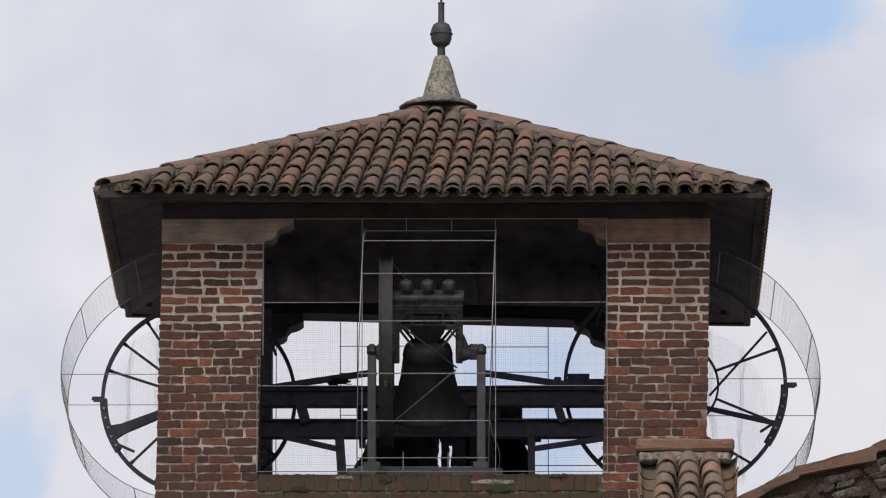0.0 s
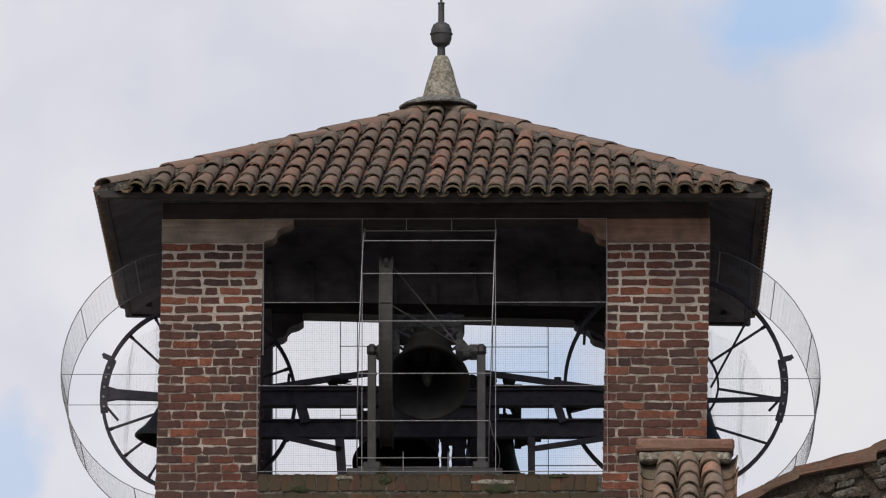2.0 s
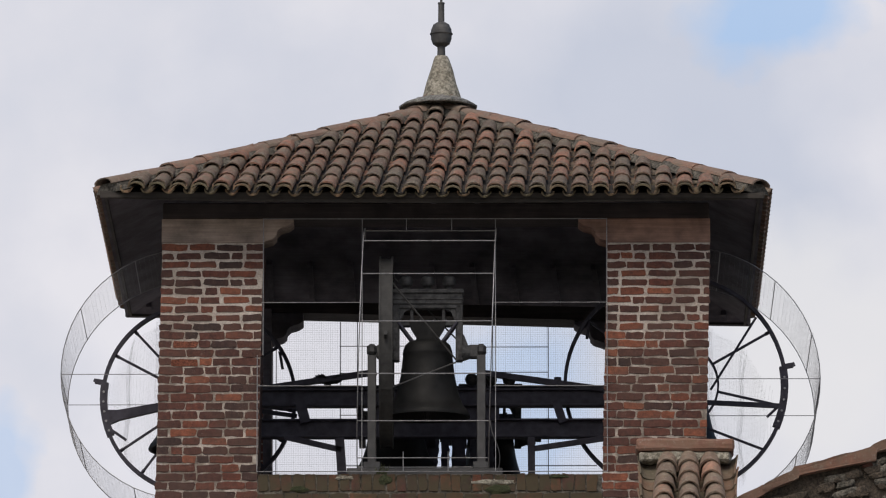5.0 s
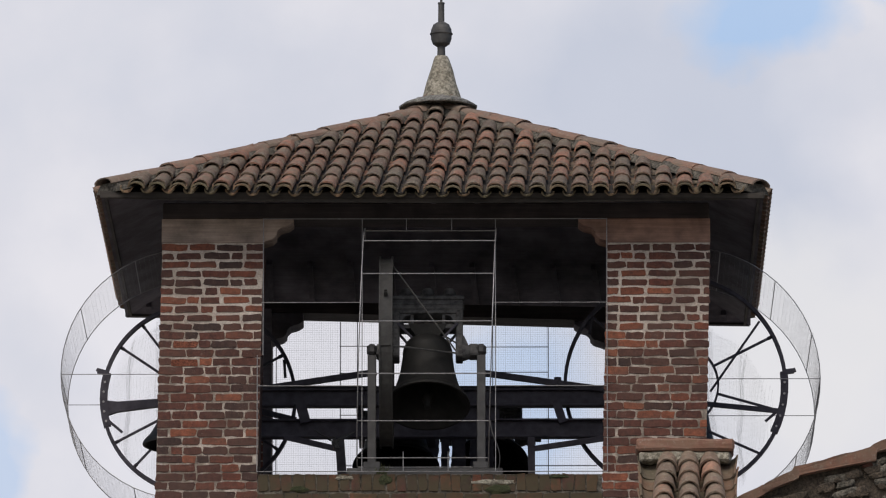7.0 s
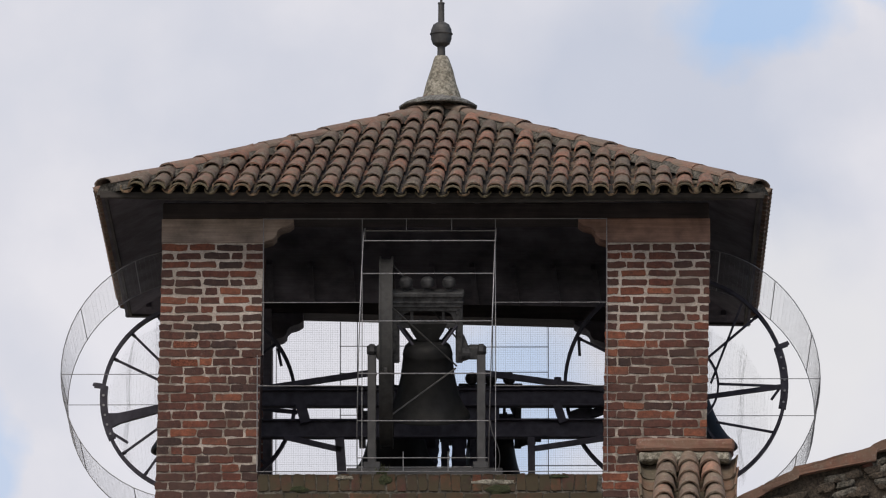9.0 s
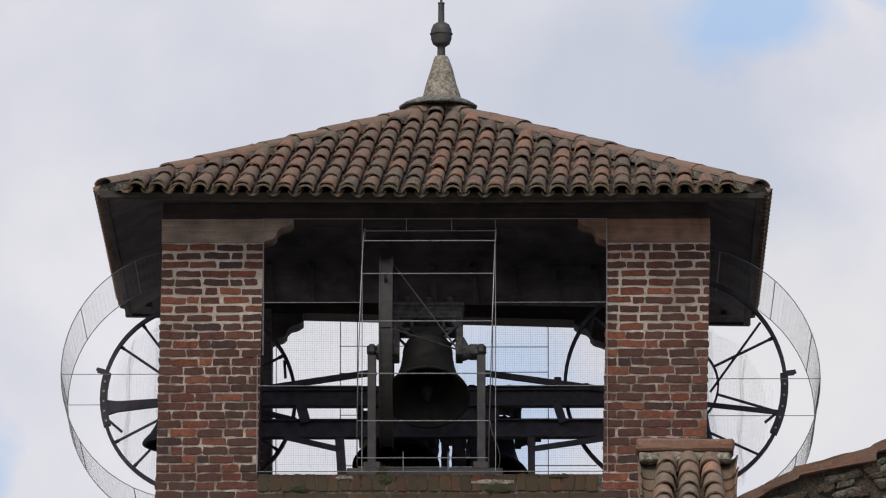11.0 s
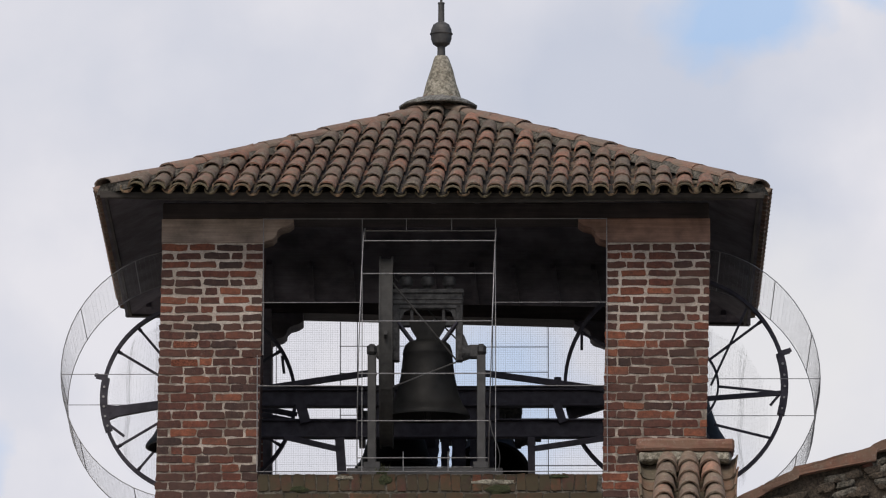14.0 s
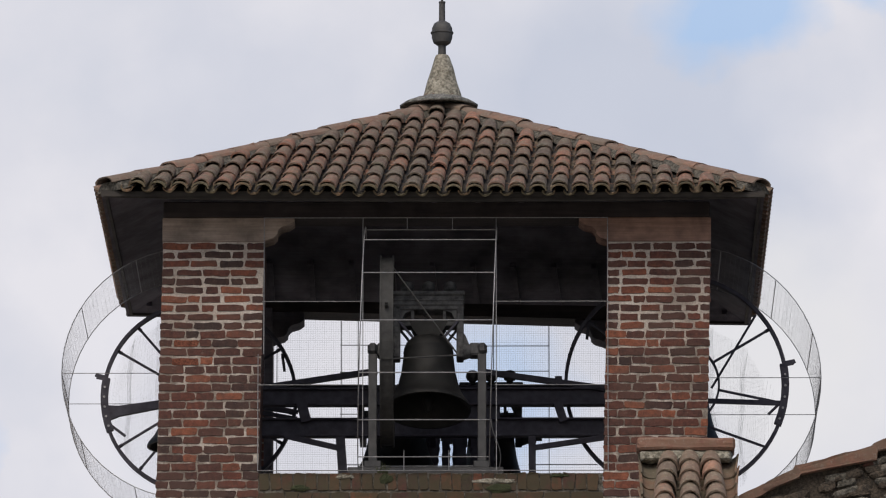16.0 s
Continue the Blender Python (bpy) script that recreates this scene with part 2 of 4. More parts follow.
def revolve(bm, profile, n=40, axis=(0, 0)):
    """A solid of revolution about a vertical line; profile: radius, height."""
    rings = []
    for r, z in profile:
        if r < 1e-5:
            rings.append([bm.verts.new((axis[0], axis[1], z))])
        else:
            rings.append([bm.verts.new((axis[0] + r * math.cos(2 * math.pi * k / n), axis[1] + r * math.sin(2 * math.pi * k / n), z)) for k in range(n)])
    for a, b in zip(rings, rings[1:]):
        for k in range(n):
            j = (k + 1) % n
            if len(a) == 1 and len(b) == 1:
                continue
            if len(a) == 1:
                bm.faces.new((a[0], b[j], b[k]))
            elif len(b) == 1:
                bm.faces.new((a[k], a[j], b[0]))
            else:
                bm.faces.new((a[k], a[j], b[j], b[k]))
    return bm


def extrude(bm, outline, y0, y1):
    """A plate with the outline (x, z) between two depths."""
    a = [bm.verts.new((x, y0, z)) for x, z in outline]
    b = [bm.verts.new((x, y1, z)) for x, z in outline]
    bm.faces.new(a)
    bm.faces.new(b[::-1])
    for k in range(len(a)):
        j = (k + 1) % len(a)
        bm.faces.new((a[k], b[k], b[j], a[j]))
    return bm


# ---- sky and ground ----
bm = bmesh.new()
bmesh.ops.create_grid(bm, x_segments=1, y_segments=1, size=900)
sky_backdrop = thing("backdrop", bm, SKY, "bright cloudy sky with thin blue patches", "sky", "structure")
FAR = look((-18.42, 2838.3, 606.4), EYE)

bm = bmesh.new()
bmesh.ops.create_grid(bm, x_segments=8, y_segments=8, size=2800)
thing("ground", bm, EARTH, "pale gravel and earth ground around the tower", "ground", "structure")

# ---- tower ----
COURSE = 0.0863
TOP = 21.706


def lean(x, z):
    """The front piers lean a little."""
    return x + 0.0225 * (z - TOP)


def pier(name, x0, x1, y0, y1, z0, z1, mat, slant=True):
    f = lean if slant else (lambda x, z: x)
    bm = bmesh.new()
    extrude(bm, [(f(x0, z0), z0), (f(x1, z0), z0), (f(x1, z1), z1), (f(x0, z1), z1)], y0, y1)
    t = thing(name, bm, mat, "square brick pier of the belfry with wide pale mortar joints", "pier", "structure")
    t.data.materials.append(BRICK)
    for f in t.data.polygons:
        if abs(f.normal.x) > 0.5:
            f.material_index = 1
    return t


SILL = 19.45
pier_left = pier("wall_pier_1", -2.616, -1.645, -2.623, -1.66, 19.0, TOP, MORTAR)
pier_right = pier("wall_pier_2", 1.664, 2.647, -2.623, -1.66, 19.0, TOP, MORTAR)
pier("wall_pier_3", -2.64, -1.672, 1.66, 2.62, 19.0, TOP, WALL, False)
pier("wall_pier_4", 1.69, 2.64, 1.66, 2.62, 19.0, TOP, WALL, False)

bm = bmesh.new()
for x0, x1, y0, y1 in ((-2.68, 2.59, -2.62, -1.9), (-2.68, 2.59, 1.9, 2.62), (-2.68, -1.95, -1.9, 1.9), (1.88, 2.59, -1.9, 1.9)):
    box(bm, x0, x1, y0, y1, 0, 18.99)
thing("wall_tower", bm, WALL, "square brick bell tower shaft below the belfry", "wall", "structure")
bm = bmesh.new()
box(bm, lean(-1.65, 19.2), lean(1.66, 19.2), -2.62, -1.95, 18.992, SILL - 0.006)
parapet = thing("wall_parapet", bm, OLDMORTAR, "low brick parapet with mossy mortar under the belfry opening", "parapet", "structure")
bm = bmesh.new()
box(bm, -1.66, 1.68, 1.95, 2.62, 18.992, SILL)
box(bm, -2.62, -1.95, -1.65, 1.65, 18.992, SILL)
box(bm, 1.95, 2.6, -1.65, 1.65, 18.992, SILL)
thing("wall_parapet_far", bm, WALL, "low brick parapets of the other belfry openings", "parapet", "structure")
bm = bmesh.new()
box(bm, -1.94, 1.87, -1.89, 1.89, 18.8, 18.985)
thing("floor", bm, DARKWOOD, "dark timber floor of the belfry", "floor", "structure")


def corbel(x, side, y0, y1, mat, z0=TOP + 0.003, h=0.235, long=1.27):
    """A timber pad on a pier, its inner end cut in two rounded steps."""
    pts = [(0, 0), (long - 0.30, 0), (long - 0.275, 0.02), (long - 0.20, 0.035), (long - 0.165, 0.07), (long - 0.165, 0.115),
           (long - 0.13, 0.15), (long - 0.05, 0.165), (long, 0.2), (long, h), (0, h)]
    bm = bmesh.new()
    extrude(bm, [(x + side * a, z0 + b) for a, b in pts], y0, y1)
    bmesh.ops.bevel(bm, geom=bm.edges[:], offset=0.006, segments=1, affect="EDGES")
    return thing("corbel", bm, mat, "weathered timber corbel with a stepped end on a brick pier", "corbel", group="corbels on the piers")


corbel(-2.625, 1, -2.632, -2.3, CORBEL)
corbel(2.651, -1, -2.632, -2.3, CORBEL_RED)
corbel(-2.63, 1, 2.25, 2.61, DARKWOOD, h=0.29)
corbel(2.64, -1, 2.25, 2.61, DARKWOOD, z0=21.68, h=0.225)

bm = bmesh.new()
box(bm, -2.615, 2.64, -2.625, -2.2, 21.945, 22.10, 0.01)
thing("lintel_beam", bm, LINTELWOOD, "long dark timber lintel across the belfry opening", "beam")
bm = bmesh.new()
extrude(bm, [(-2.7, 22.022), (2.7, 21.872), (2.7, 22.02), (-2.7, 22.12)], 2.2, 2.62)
thing("lintel_beam", bm, LINTELWOOD, "long dark timber lintel across the far opening", "beam")
for x in (-2.4, 2.4):
    bm = bmesh.new()
    box(bm, x - 0.2, x + 0.2, -2.19, 2.19, 21.945, 22.09, 0.01)
    thing("lintel_beam", bm, DARKWOOD, "dark timber side beam under the roof", "beam")

# ---- roof ----
CORNERS = [Vector((-3.19, -3.2, 22.085)), Vector((3.15, -3.2, 22.07)), Vector((3.16, 3.2, 22.085)), Vector((-3.18, 3.2, 22.185))]
APEX = Vector((0.047, 0.0, 23.56))
roof = tagged(new("roof"), "low hipped roof of weathered terracotta barrel tiles", "roof")
bm = bmesh.new()
low = [bm.verts.new(c) for c in CORNERS]
low2 = [bm.verts.new(c - Vector((0, 0, 0.05))) for c in CORNERS]
t1, t2 = bm.verts.new(APEX), bm.verts.new(APEX - Vector((0, 0, 0.06)))
for k in range(4):
    j = (k + 1) % 4
    bm.faces.new((low[k], low[j], t1))
    bm.faces.new((low2[j], low2[k], t2))
    bm.faces.new((low[k], low2[k], low2[j], low[j]))
roof_deck = part("roof_deck", bm, DARKWOOD, roof, "dark boarded underside of the eaves")
roof_deck.data.materials.append(FASCIA)
for f in roof_deck.data.polygons:
    f.material_index = 1 if f.normal.z > -0.5 else 0


def on_face(k, x, s):
    """A point on roof side k, x metres along the eave from its middle, s of the way up to the ridge."""
    a, b = CORNERS[k], CORNERS[(k + 1) % 4]
    along = (b - a).normalized()
    mid = (a + b) / 2
    sag = (0.045 if k == 0 else 0.0) * max(0.0, 1 - (x / 3.2) ** 2) * (1 - s)
    up = APEX - mid
    up -= along * up.dot(along)
    return mid + along * (x + s * (0.22 - 0.09 * x)) + up * s - Vector((0, 0, sag))


def tile_mesh(name, length, w0, w1, rise0, rise1, thick, cup=False, seed=1, mat=None):
    """A barrel tile along +y: w0 wide at its low end, w1 at its high end."""
    rng = random.Random(seed)
    bm = bmesh.new()
    n = 8
    rows = []
    for y, w, h in ((0, w0, rise0), (length, w1, rise1)):
        outer, inner = [], []
        for k in range(n + 1):
            a = math.pi * k / n
            for ring, off in ((outer, 0.0), (inner, thick)):
                x, z = (w / 2 - off) * math.cos(a), (h - off) * math.sin(a)
                if cup:
                    z = -z
                ring.append(bm.verts.new((x + rng.uniform(-1, 1) * 0.0025, y + rng.uniform(-1, 1) * 0.006, z + rng.uniform(-1, 1) * 0.003)))
        rows.append((outer, inner))
    (oa, ia), (ob_, ib) = rows
    for k in range(n):
        bm.faces.new((oa[k], oa[k + 1], ob_[k + 1], ob_[k]))
        bm.faces.new((ia[k + 1], ia[k], ib[k], ib[k + 1]))
        bm.faces.new((oa[k + 1], oa[k], ia[k], ia[k + 1]))
        bm.faces.new((ob_[k], ob_[k + 1], ib[k + 1], ib[k]))
    bm.faces.new((oa[0], ob_[0], ib[0], ia[0]))
    bm.faces.new((ob_[n], oa[n], ia[n], ib[n]))
    return finish(name, bm, mat or TILE, True)


COVERS = [tile_mesh("barrel_tile", 0.46, 0.172, 0.134, 0.070, 0.055, 0.013, False, k) for k in range(6)]
MOSSCOVERS = [tile_mesh("barrel_tile", 0.40, 0.170, 0.140, 0.060, 0.046, 0.014, False, 20 + k, MOSSTILE) for k in range(4)]
MOSSPANS = [tile_mesh("pan_tile", 0.46, 0.128, 0.165, 0.056, 0.05, 0.014, True, 10 + k, MOSSTILE) for k in range(4)]
PANS = [tile_mesh("pan_tile", 0.46, 0.168, 0.195, 0.045, 0.05, 0.012, True, k) for k in range(4)]
RIDGES = [tile_mesh("hip_tile", 0.60, 0.25, 0.22, 0.070, 0.062, 0.014, False, k, HIPTILE) for k in range(4)]


def lay(mesh, at, up, normal, parent, rng, wob=2.0):
    """A tile at a point, its length along up, its back along normal."""
    y = up.normalized()
    x = y.cross(normal).normalized()
    z = x.cross(y)
    m = Matrix((x, y, z)).transposed().to_4x4()
    m.translation = at
    ob = new(mesh.name.split(".")[0], mesh)
    ob.parent = parent
    ob.matrix_basis = m @ pose(0, 0, 0, rng.uniform(-wob, wob) * 0.6, rng.uniform(-wob, wob) * 1.3, rng.uniform(-wob, wob))
    return ob


ROWS, STEP, PITCH = 9, 0.111, 0.2015


def tile_places(k):
    """Covers and pans of roof side k: kind, place, way up, normal."""
    a, b = CORNERS[k], CORNERS[(k + 1) % 4]
    along = (b - a).normalized()
    for c in range(-17, 18):
        for row in range(ROWS):
            s = row * STEP - 0.012
            for cup in (False, True):
                x = (c + (0.5 if cup else 0.0)) * PITCH
                p, q = on_face(k, x, s), on_face(k, x, s + STEP)
                rel = (p - (a + b) / 2).dot(along)
                top = (q - (a + b) / 2).dot(along)
                if abs(rel) > 3.24 * (1 - s) - 0.02 or abs(top) > 3.20 * (1 - s - STEP) + 0.05:
                    continue
                up = q - p
                n = up.cross(along) * -1
                if n.z < 0:
                    n = -n
                n.normalize()
                yield row, cup, p + n * (0.066 if cup else 0.080), up + n * -0.021, n


rng = random.Random(5)
for row, cup, p, up, n in tile_places(0):
    lay((MOSSPANS if cup and row == 0 else PANS if cup else COVERS)[rng.randrange(4)], p + n * (rng.uniform(-0.005, 0.006) + (0.008 if not cup and row == 0 else 0)), up, n, roof, rng, 1.3)
    if row == 0 and not cup:
        lay(MOSSCOVERS[rng.randrange(4)], p - up.normalized() * 0.05 - n * 0.008, up, n, roof, rng, 1.3)
# the three sides that only show as an outline
vs, fs = [], []
for k in (1, 2, 3):
    for row, cup, p, up, n in tile_places(k):
        me = (PANS if cup else COVERS)[0]
        y = up.normalized()
        x = y.cross(n).normalized()
        m = Matrix((x, y, x.cross(y))).transposed().to_4x4()
        m.translation = p
        base = len(vs)
        vs += [m @ v.co for v in me.vertices]
        fs += [tuple(base + i for i in f.vertices) for f in me.polygons]
me = bpy.data.meshes.new("side_tiles")
me.from_pydata(vs, [], fs)
me.materials.append(TILE)
side_tiles = new("side_tiles", me)
side_tiles.parent = roof
tagged(side_tiles, "weathered terracotta tiles of the other slopes", kind="stuff")

for k in range(4):
    a = CORNERS[k]
    d = APEX - a
    n = d.cross(Vector((-d.y, d.x, 0))).normalized()
    if n.z < 0:
        n = -n
    count = 11
    for i in range(count):
        p = a + d * ((i + 0.12) / count) + n * (0.062 + rng.uniform(-0.006, 0.006))
        lay(RIDGES[rng.randrange(4)], p, d - n * 0.11, n, roof, rng, 1.6)

for k in range(4):
    a = CORNERS[k]
    d = APEX - a
    n = Vector((-d.y, d.x, 0)).normalized()
    bm = bmesh.new()
    steps = 24
    rings4 = []
    for i in range(steps + 1):
        c = a + d * (0.02 + 0.97 * i / steps) + Vector((0, 0, 0.02 * noise.noise(a + d * i)))
        rings4.append([bm.verts.new(c + n * w + Vector((0, 0, h))) for w, h in ((-0.17, -0.02), (-0.10, 0.075), (0.10, 0.075), (0.17, -0.02))])
    for p, q in zip(rings4, rings4[1:]):
        for i in range(4):
            j = (i + 1) % 4
            bm.faces.new((p[i], p[j], q[j], q[i]))
    bm.faces.new(rings4[0])
    bm.faces.new(rings4[-1][::-1])
    part("hip_mortar", bm, OLDMORTAR, roof, "dirty grey mortar under the hip tiles")

# eaves boards and rafters
for k in range(4):
    a, b = CORNERS[k], CORNERS[(k + 1) % 4]
    bm = bmesh.new()
    inward = (APEX - (a + b) / 2)
    inward.z = 0
    inward.normalize()
    steps, dip = 10, (0.045 if k == 0 else 0.0)
    for i in range(steps):
        x0, x1 = (i / steps - 0.5) * 6.36, ((i + 1) / steps - 0.5) * 6.36
        mid = (a + b) / 2
        al = (b - a).normalized()
        p = mid + al * x0 - Vector((0, 0, dip * (1 - (x0 / 3.2) ** 2) + 0.02)) + inward * 0.03
        q = mid + al * x1 - Vector((0, 0, dip * (1 - (x1 / 3.2) ** 2) + 0.02)) + inward * 0.03
        vs8 = []
        for c in (p, q):
            for di, dz in ((0, -0.026), (0.03, -0.026), (0.03, 0.04), (0, 0.04)):
                vs8.append(bm.verts.new(c + inward * di + Vector((0, 0, dz))))
        for f in ((0, 1, 2, 3), (7, 6, 5, 4), (0, 4, 5, 1), (1, 5, 6, 2), (2, 6, 7, 3), (3, 7, 4, 0)):
            bm.faces.new([vs8[i2] for i2 in f])
    part("fascia_board", bm, FASCIA, roof, "weathered grey timber eaves board")
for k in (0, 2):
    a, b = CORNERS[k], CORNERS[(k + 1) % 4]
    for i in range(-7, 8):
        x = i * 0.42
        p = on_face(k, x, 0.05) + Vector((0, 0, -0.07))
        q = on_face(k, x, min(0.30, max(0.08, 0.9 - abs(x) / 3.3))) + Vector((0, 0, -0.07))
        part("rafter", bar(bmesh.new(), p, q, 0.07, 0.05), DARKWOOD, roof)

# ---- finial on the roof ----
finial = tagged(new("roof_finial"), "stone cone with a lead ball and rod on the roof's peak", "finial")
finial.location = (0.047, 0, 0)
bm = bmesh.new()
revolve(bm, [(0, 23.64), (0.16, 23.64), (0.30, 23.622), (0.375, 23.600), (0.40, 23.606), (0.403, 23.622), (0.38, 23.640), (0.29, 23.672), (0.21, 23.70), (0, 23.71)], 40)
for v in bm.verts:
    v.co = Vector((v.co.x * 0.96 - 0.03, v.co.y * 0.96, v.co.z)) + noise.noise_vector(v.co * 7) * 0.012 + noise.noise_vector(v.co * 22) * 0.006
part("cap_stone", bm, SLATE, finial, "grey spreading round cap stone", True)
bm = revolve(bmesh.new(), [(0, 23.62), (0.215, 23.63), (0.21, 23.69), (0.19, 23.715), (0.182, 23.74), (0.15, 23.86), (0.11, 24.0), (0.075, 24.11), (0.06, 24.135), (0, 24.14)], 24)
for v in bm.verts:
    v.co += Vector((noise.noise(v.co * 14), noise.noise(v.co * 14 + Vector((9, 0, 0))), 0)) * 0.012
part("cone", bm, STONE, finial, "rough pale lichened stone cone", True)
part("neck", revolve(bmesh.new(), [(0, 24.12), (0.042, 24.12), (0.038, 24.2), (0.04, 24.25), (0, 24.25)], 20), LEAD, finial, "", True)
part("ball", revolve(bmesh.new(), [(0, 24.235), (0.05, 24.235), (0.085, 24.26), (0.102, 24.31), (0.104, 24.352), (0.113, 24.356), (0.113, 24.368), (0.104, 24.372),
                                   (0.1, 24.41), (0.08, 24.455), (0.05, 24.475), (0, 24.475)], 28), LEAD, finial, "dull grey lead ball with a seam", True)
part("rod", revolve(bmesh.new(), [(0, 24.47), (0.032, 24.47), (0.03, 24.66), (0.034, 24.665), (0.034, 24.68), (0.012, 24.685), (0.01, 25.4), (0, 25.4)], 14), LEAD, finial, "", True)


# ---- bells ----
def bell_shape(R, bottom, height):
    """A bell about the vertical axis, its lip at the height bottom, hollow below."""
    out = [(1.0, 0.0), (1.0, 0.02), (0.965, 0.06), (0.955, 0.065), (0.875, 0.125), (0.865, 0.13), (0.77, 0.24), (0.705, 0.36), (0.64, 0.52), (0.60, 0.70), (0.58, 0.80), (0.59, 0.812),
           (0.585, 0.83), (0.57, 0.87), (0.53, 0.93), (0.44, 0.975), (0.26, 1.0), (0.0, 1.0)]
    inn = [(0.0, 0.93), (0.34, 0.91), (0.46, 0.84), (0.52, 0.6), (0.59, 0.36), (0.70, 0.2), (0.86, 0.07), (0.95, 0.0)]
    prof = [(r * R, bottom + z * height) for r, z in inn] + [(r * R, bottom + z * height) for r, z in out]
    return revolve(bmesh.new(), prof, 48)


def ring(bm, r0, r1, y0, y1, a0=0.0, a1=360.0, n=72):
    """A flat hoop about the y axis, between two radii and two depths, from angle a0 to a1."""
    full = abs(a1 - a0) > 359.9
    n = max(3, int(n * abs(a1 - a0) / 360))
    cs = []
    for k in range(n if full else n + 1):
        a = radians(a0 + (a1 - a0) * k / n)
        c, s = math.cos(a), math.sin(a)
        cs.append([bm.verts.new((r * c, y, r * s)) for r, y in ((r0, y0), (r1, y0), (r1, y1), (r0, y1))])
    for k in range(n):
        p, q = cs[k], cs[(k + 1) % len(cs)]
        for i in range(4):
            j = (i + 1) % 4
            bm.faces.new((p[i], p[j], q[j], q[i]))
    if not full:
        bm.faces.new(cs[0])
        bm.faces.new(cs[-1][::-1])
    return bm


def wheel(parent, y, r, spokes, thick_arm, hook, side, hub=0.0, turn=0.0, spur=28, wide=0.045):
    """A rope wheel about the y axis of its bell; angles in degrees, counted from +x up."""
    spokes, hook = [a + turn for a in spokes], hook + turn
    rim = part("wheel_rim", ring(bmesh.new(), r - 0.034, r, y - wide, y + wide), IRON, parent, "thin dark iron rope wheel rim")
    part("rim_plate", ring(bmesh.new(), r - 0.062, r + 0.012, y - 0.05, y + 0.05, hook, hook + side * 33), IRON, rim, "riveted thick rim plate")
    if wide > 0.05:
        for u in (-1, 1):
            part("rim_flange", ring(bmesh.new(), r - 0.05, r + 0.022, y + u * wide - 0.008, y + u * wide + 0.008), IRON, rim, "thin rim flange")
    h = radians(hook)
    c, s = math.cos(h), math.sin(h)
    bm = bar(bmesh.new(), ((r - 0.02) * c, y, (r - 0.02) * s), ((r + 0.075) * c, y, (r + 0.075) * s), 0.034, 0.05)
    bar(bm, ((r + 0.055) * c, y, (r + 0.055) * s), ((r + 0.09) * c + 0.01 * s, y, (r + 0.09) * s + 0.01), 0.03, 0.04)
    part("rope_hook", bm, IRON, rim, "bent iron rope hook")
    for k in range(5):
        a = radians(hook + side * (6 + 6 * k))
        d = Vector((math.cos(a), 0, math.sin(a))) * (r - 0.025)
        part("rivet", bar(bmesh.new(), d + Vector((0, y - 0.06, 0)), d + Vector((0, y - 0.045, 0)), 0.024, 0.024, 8), WIRE, rim, "pale rivet head")
    a = radians(hook + side * spur)
    d = Vector((math.cos(a), 0, math.sin(a)))
    e = Vector((-math.sin(a), 0, math.cos(a))) * side
    part("spur", bar(bmesh.new(), d * (r - 0.03) + Vector((0, y, 0)), d * (r - 0.16) + e * 0.17 + Vector((0, y, 0)), 0.024, 0.03), IRON, rim)
    if hub:
        part("hub_ring", ring(bmesh.new(), hub - 0.02, hub, y - 0.03, y + 0.03), IRON, rim)
    for a in spokes:
        a = radians(a)
        d = Vector((math.cos(a), 0, math.sin(a)))
        part("spoke", bar(bmesh.new(), d * (hub or 0.05) + Vector((0, y, 0)), d * (r - 0.02) + Vector((0, y, 0)), 0.023, 0.028), IRON, rim)
        part("spoke_nut", bar(bmesh.new(), d * (r - 0.075) + Vector((0, y, 0)), d * (r - 0.03) + Vector((0, y, 0)), 0.038, 0.042, 6), IRON, rim)
    if thick_arm is None:
        return rim
    a = radians(thick_arm + turn)
    d = Vector((math.cos(a), 0, math.sin(a)))
    e = Vector((-d.z, 0, d.x))
    bm = bmesh.new()
    extrude(bm, [((d * q + e * w).x, (d * q + e * w).z) for q, w in ((0.1, -0.03), (0.1, 0.03), (r - 0.16, 0.05), (r - 0.05, 0.075), (r - 0.05, -0.075), (r - 0.16, -0.05))], y - 0.04, y + 0.04)
    part("main_arm", bm, IRON, rim, "heavy tapered main arm")
    return rim


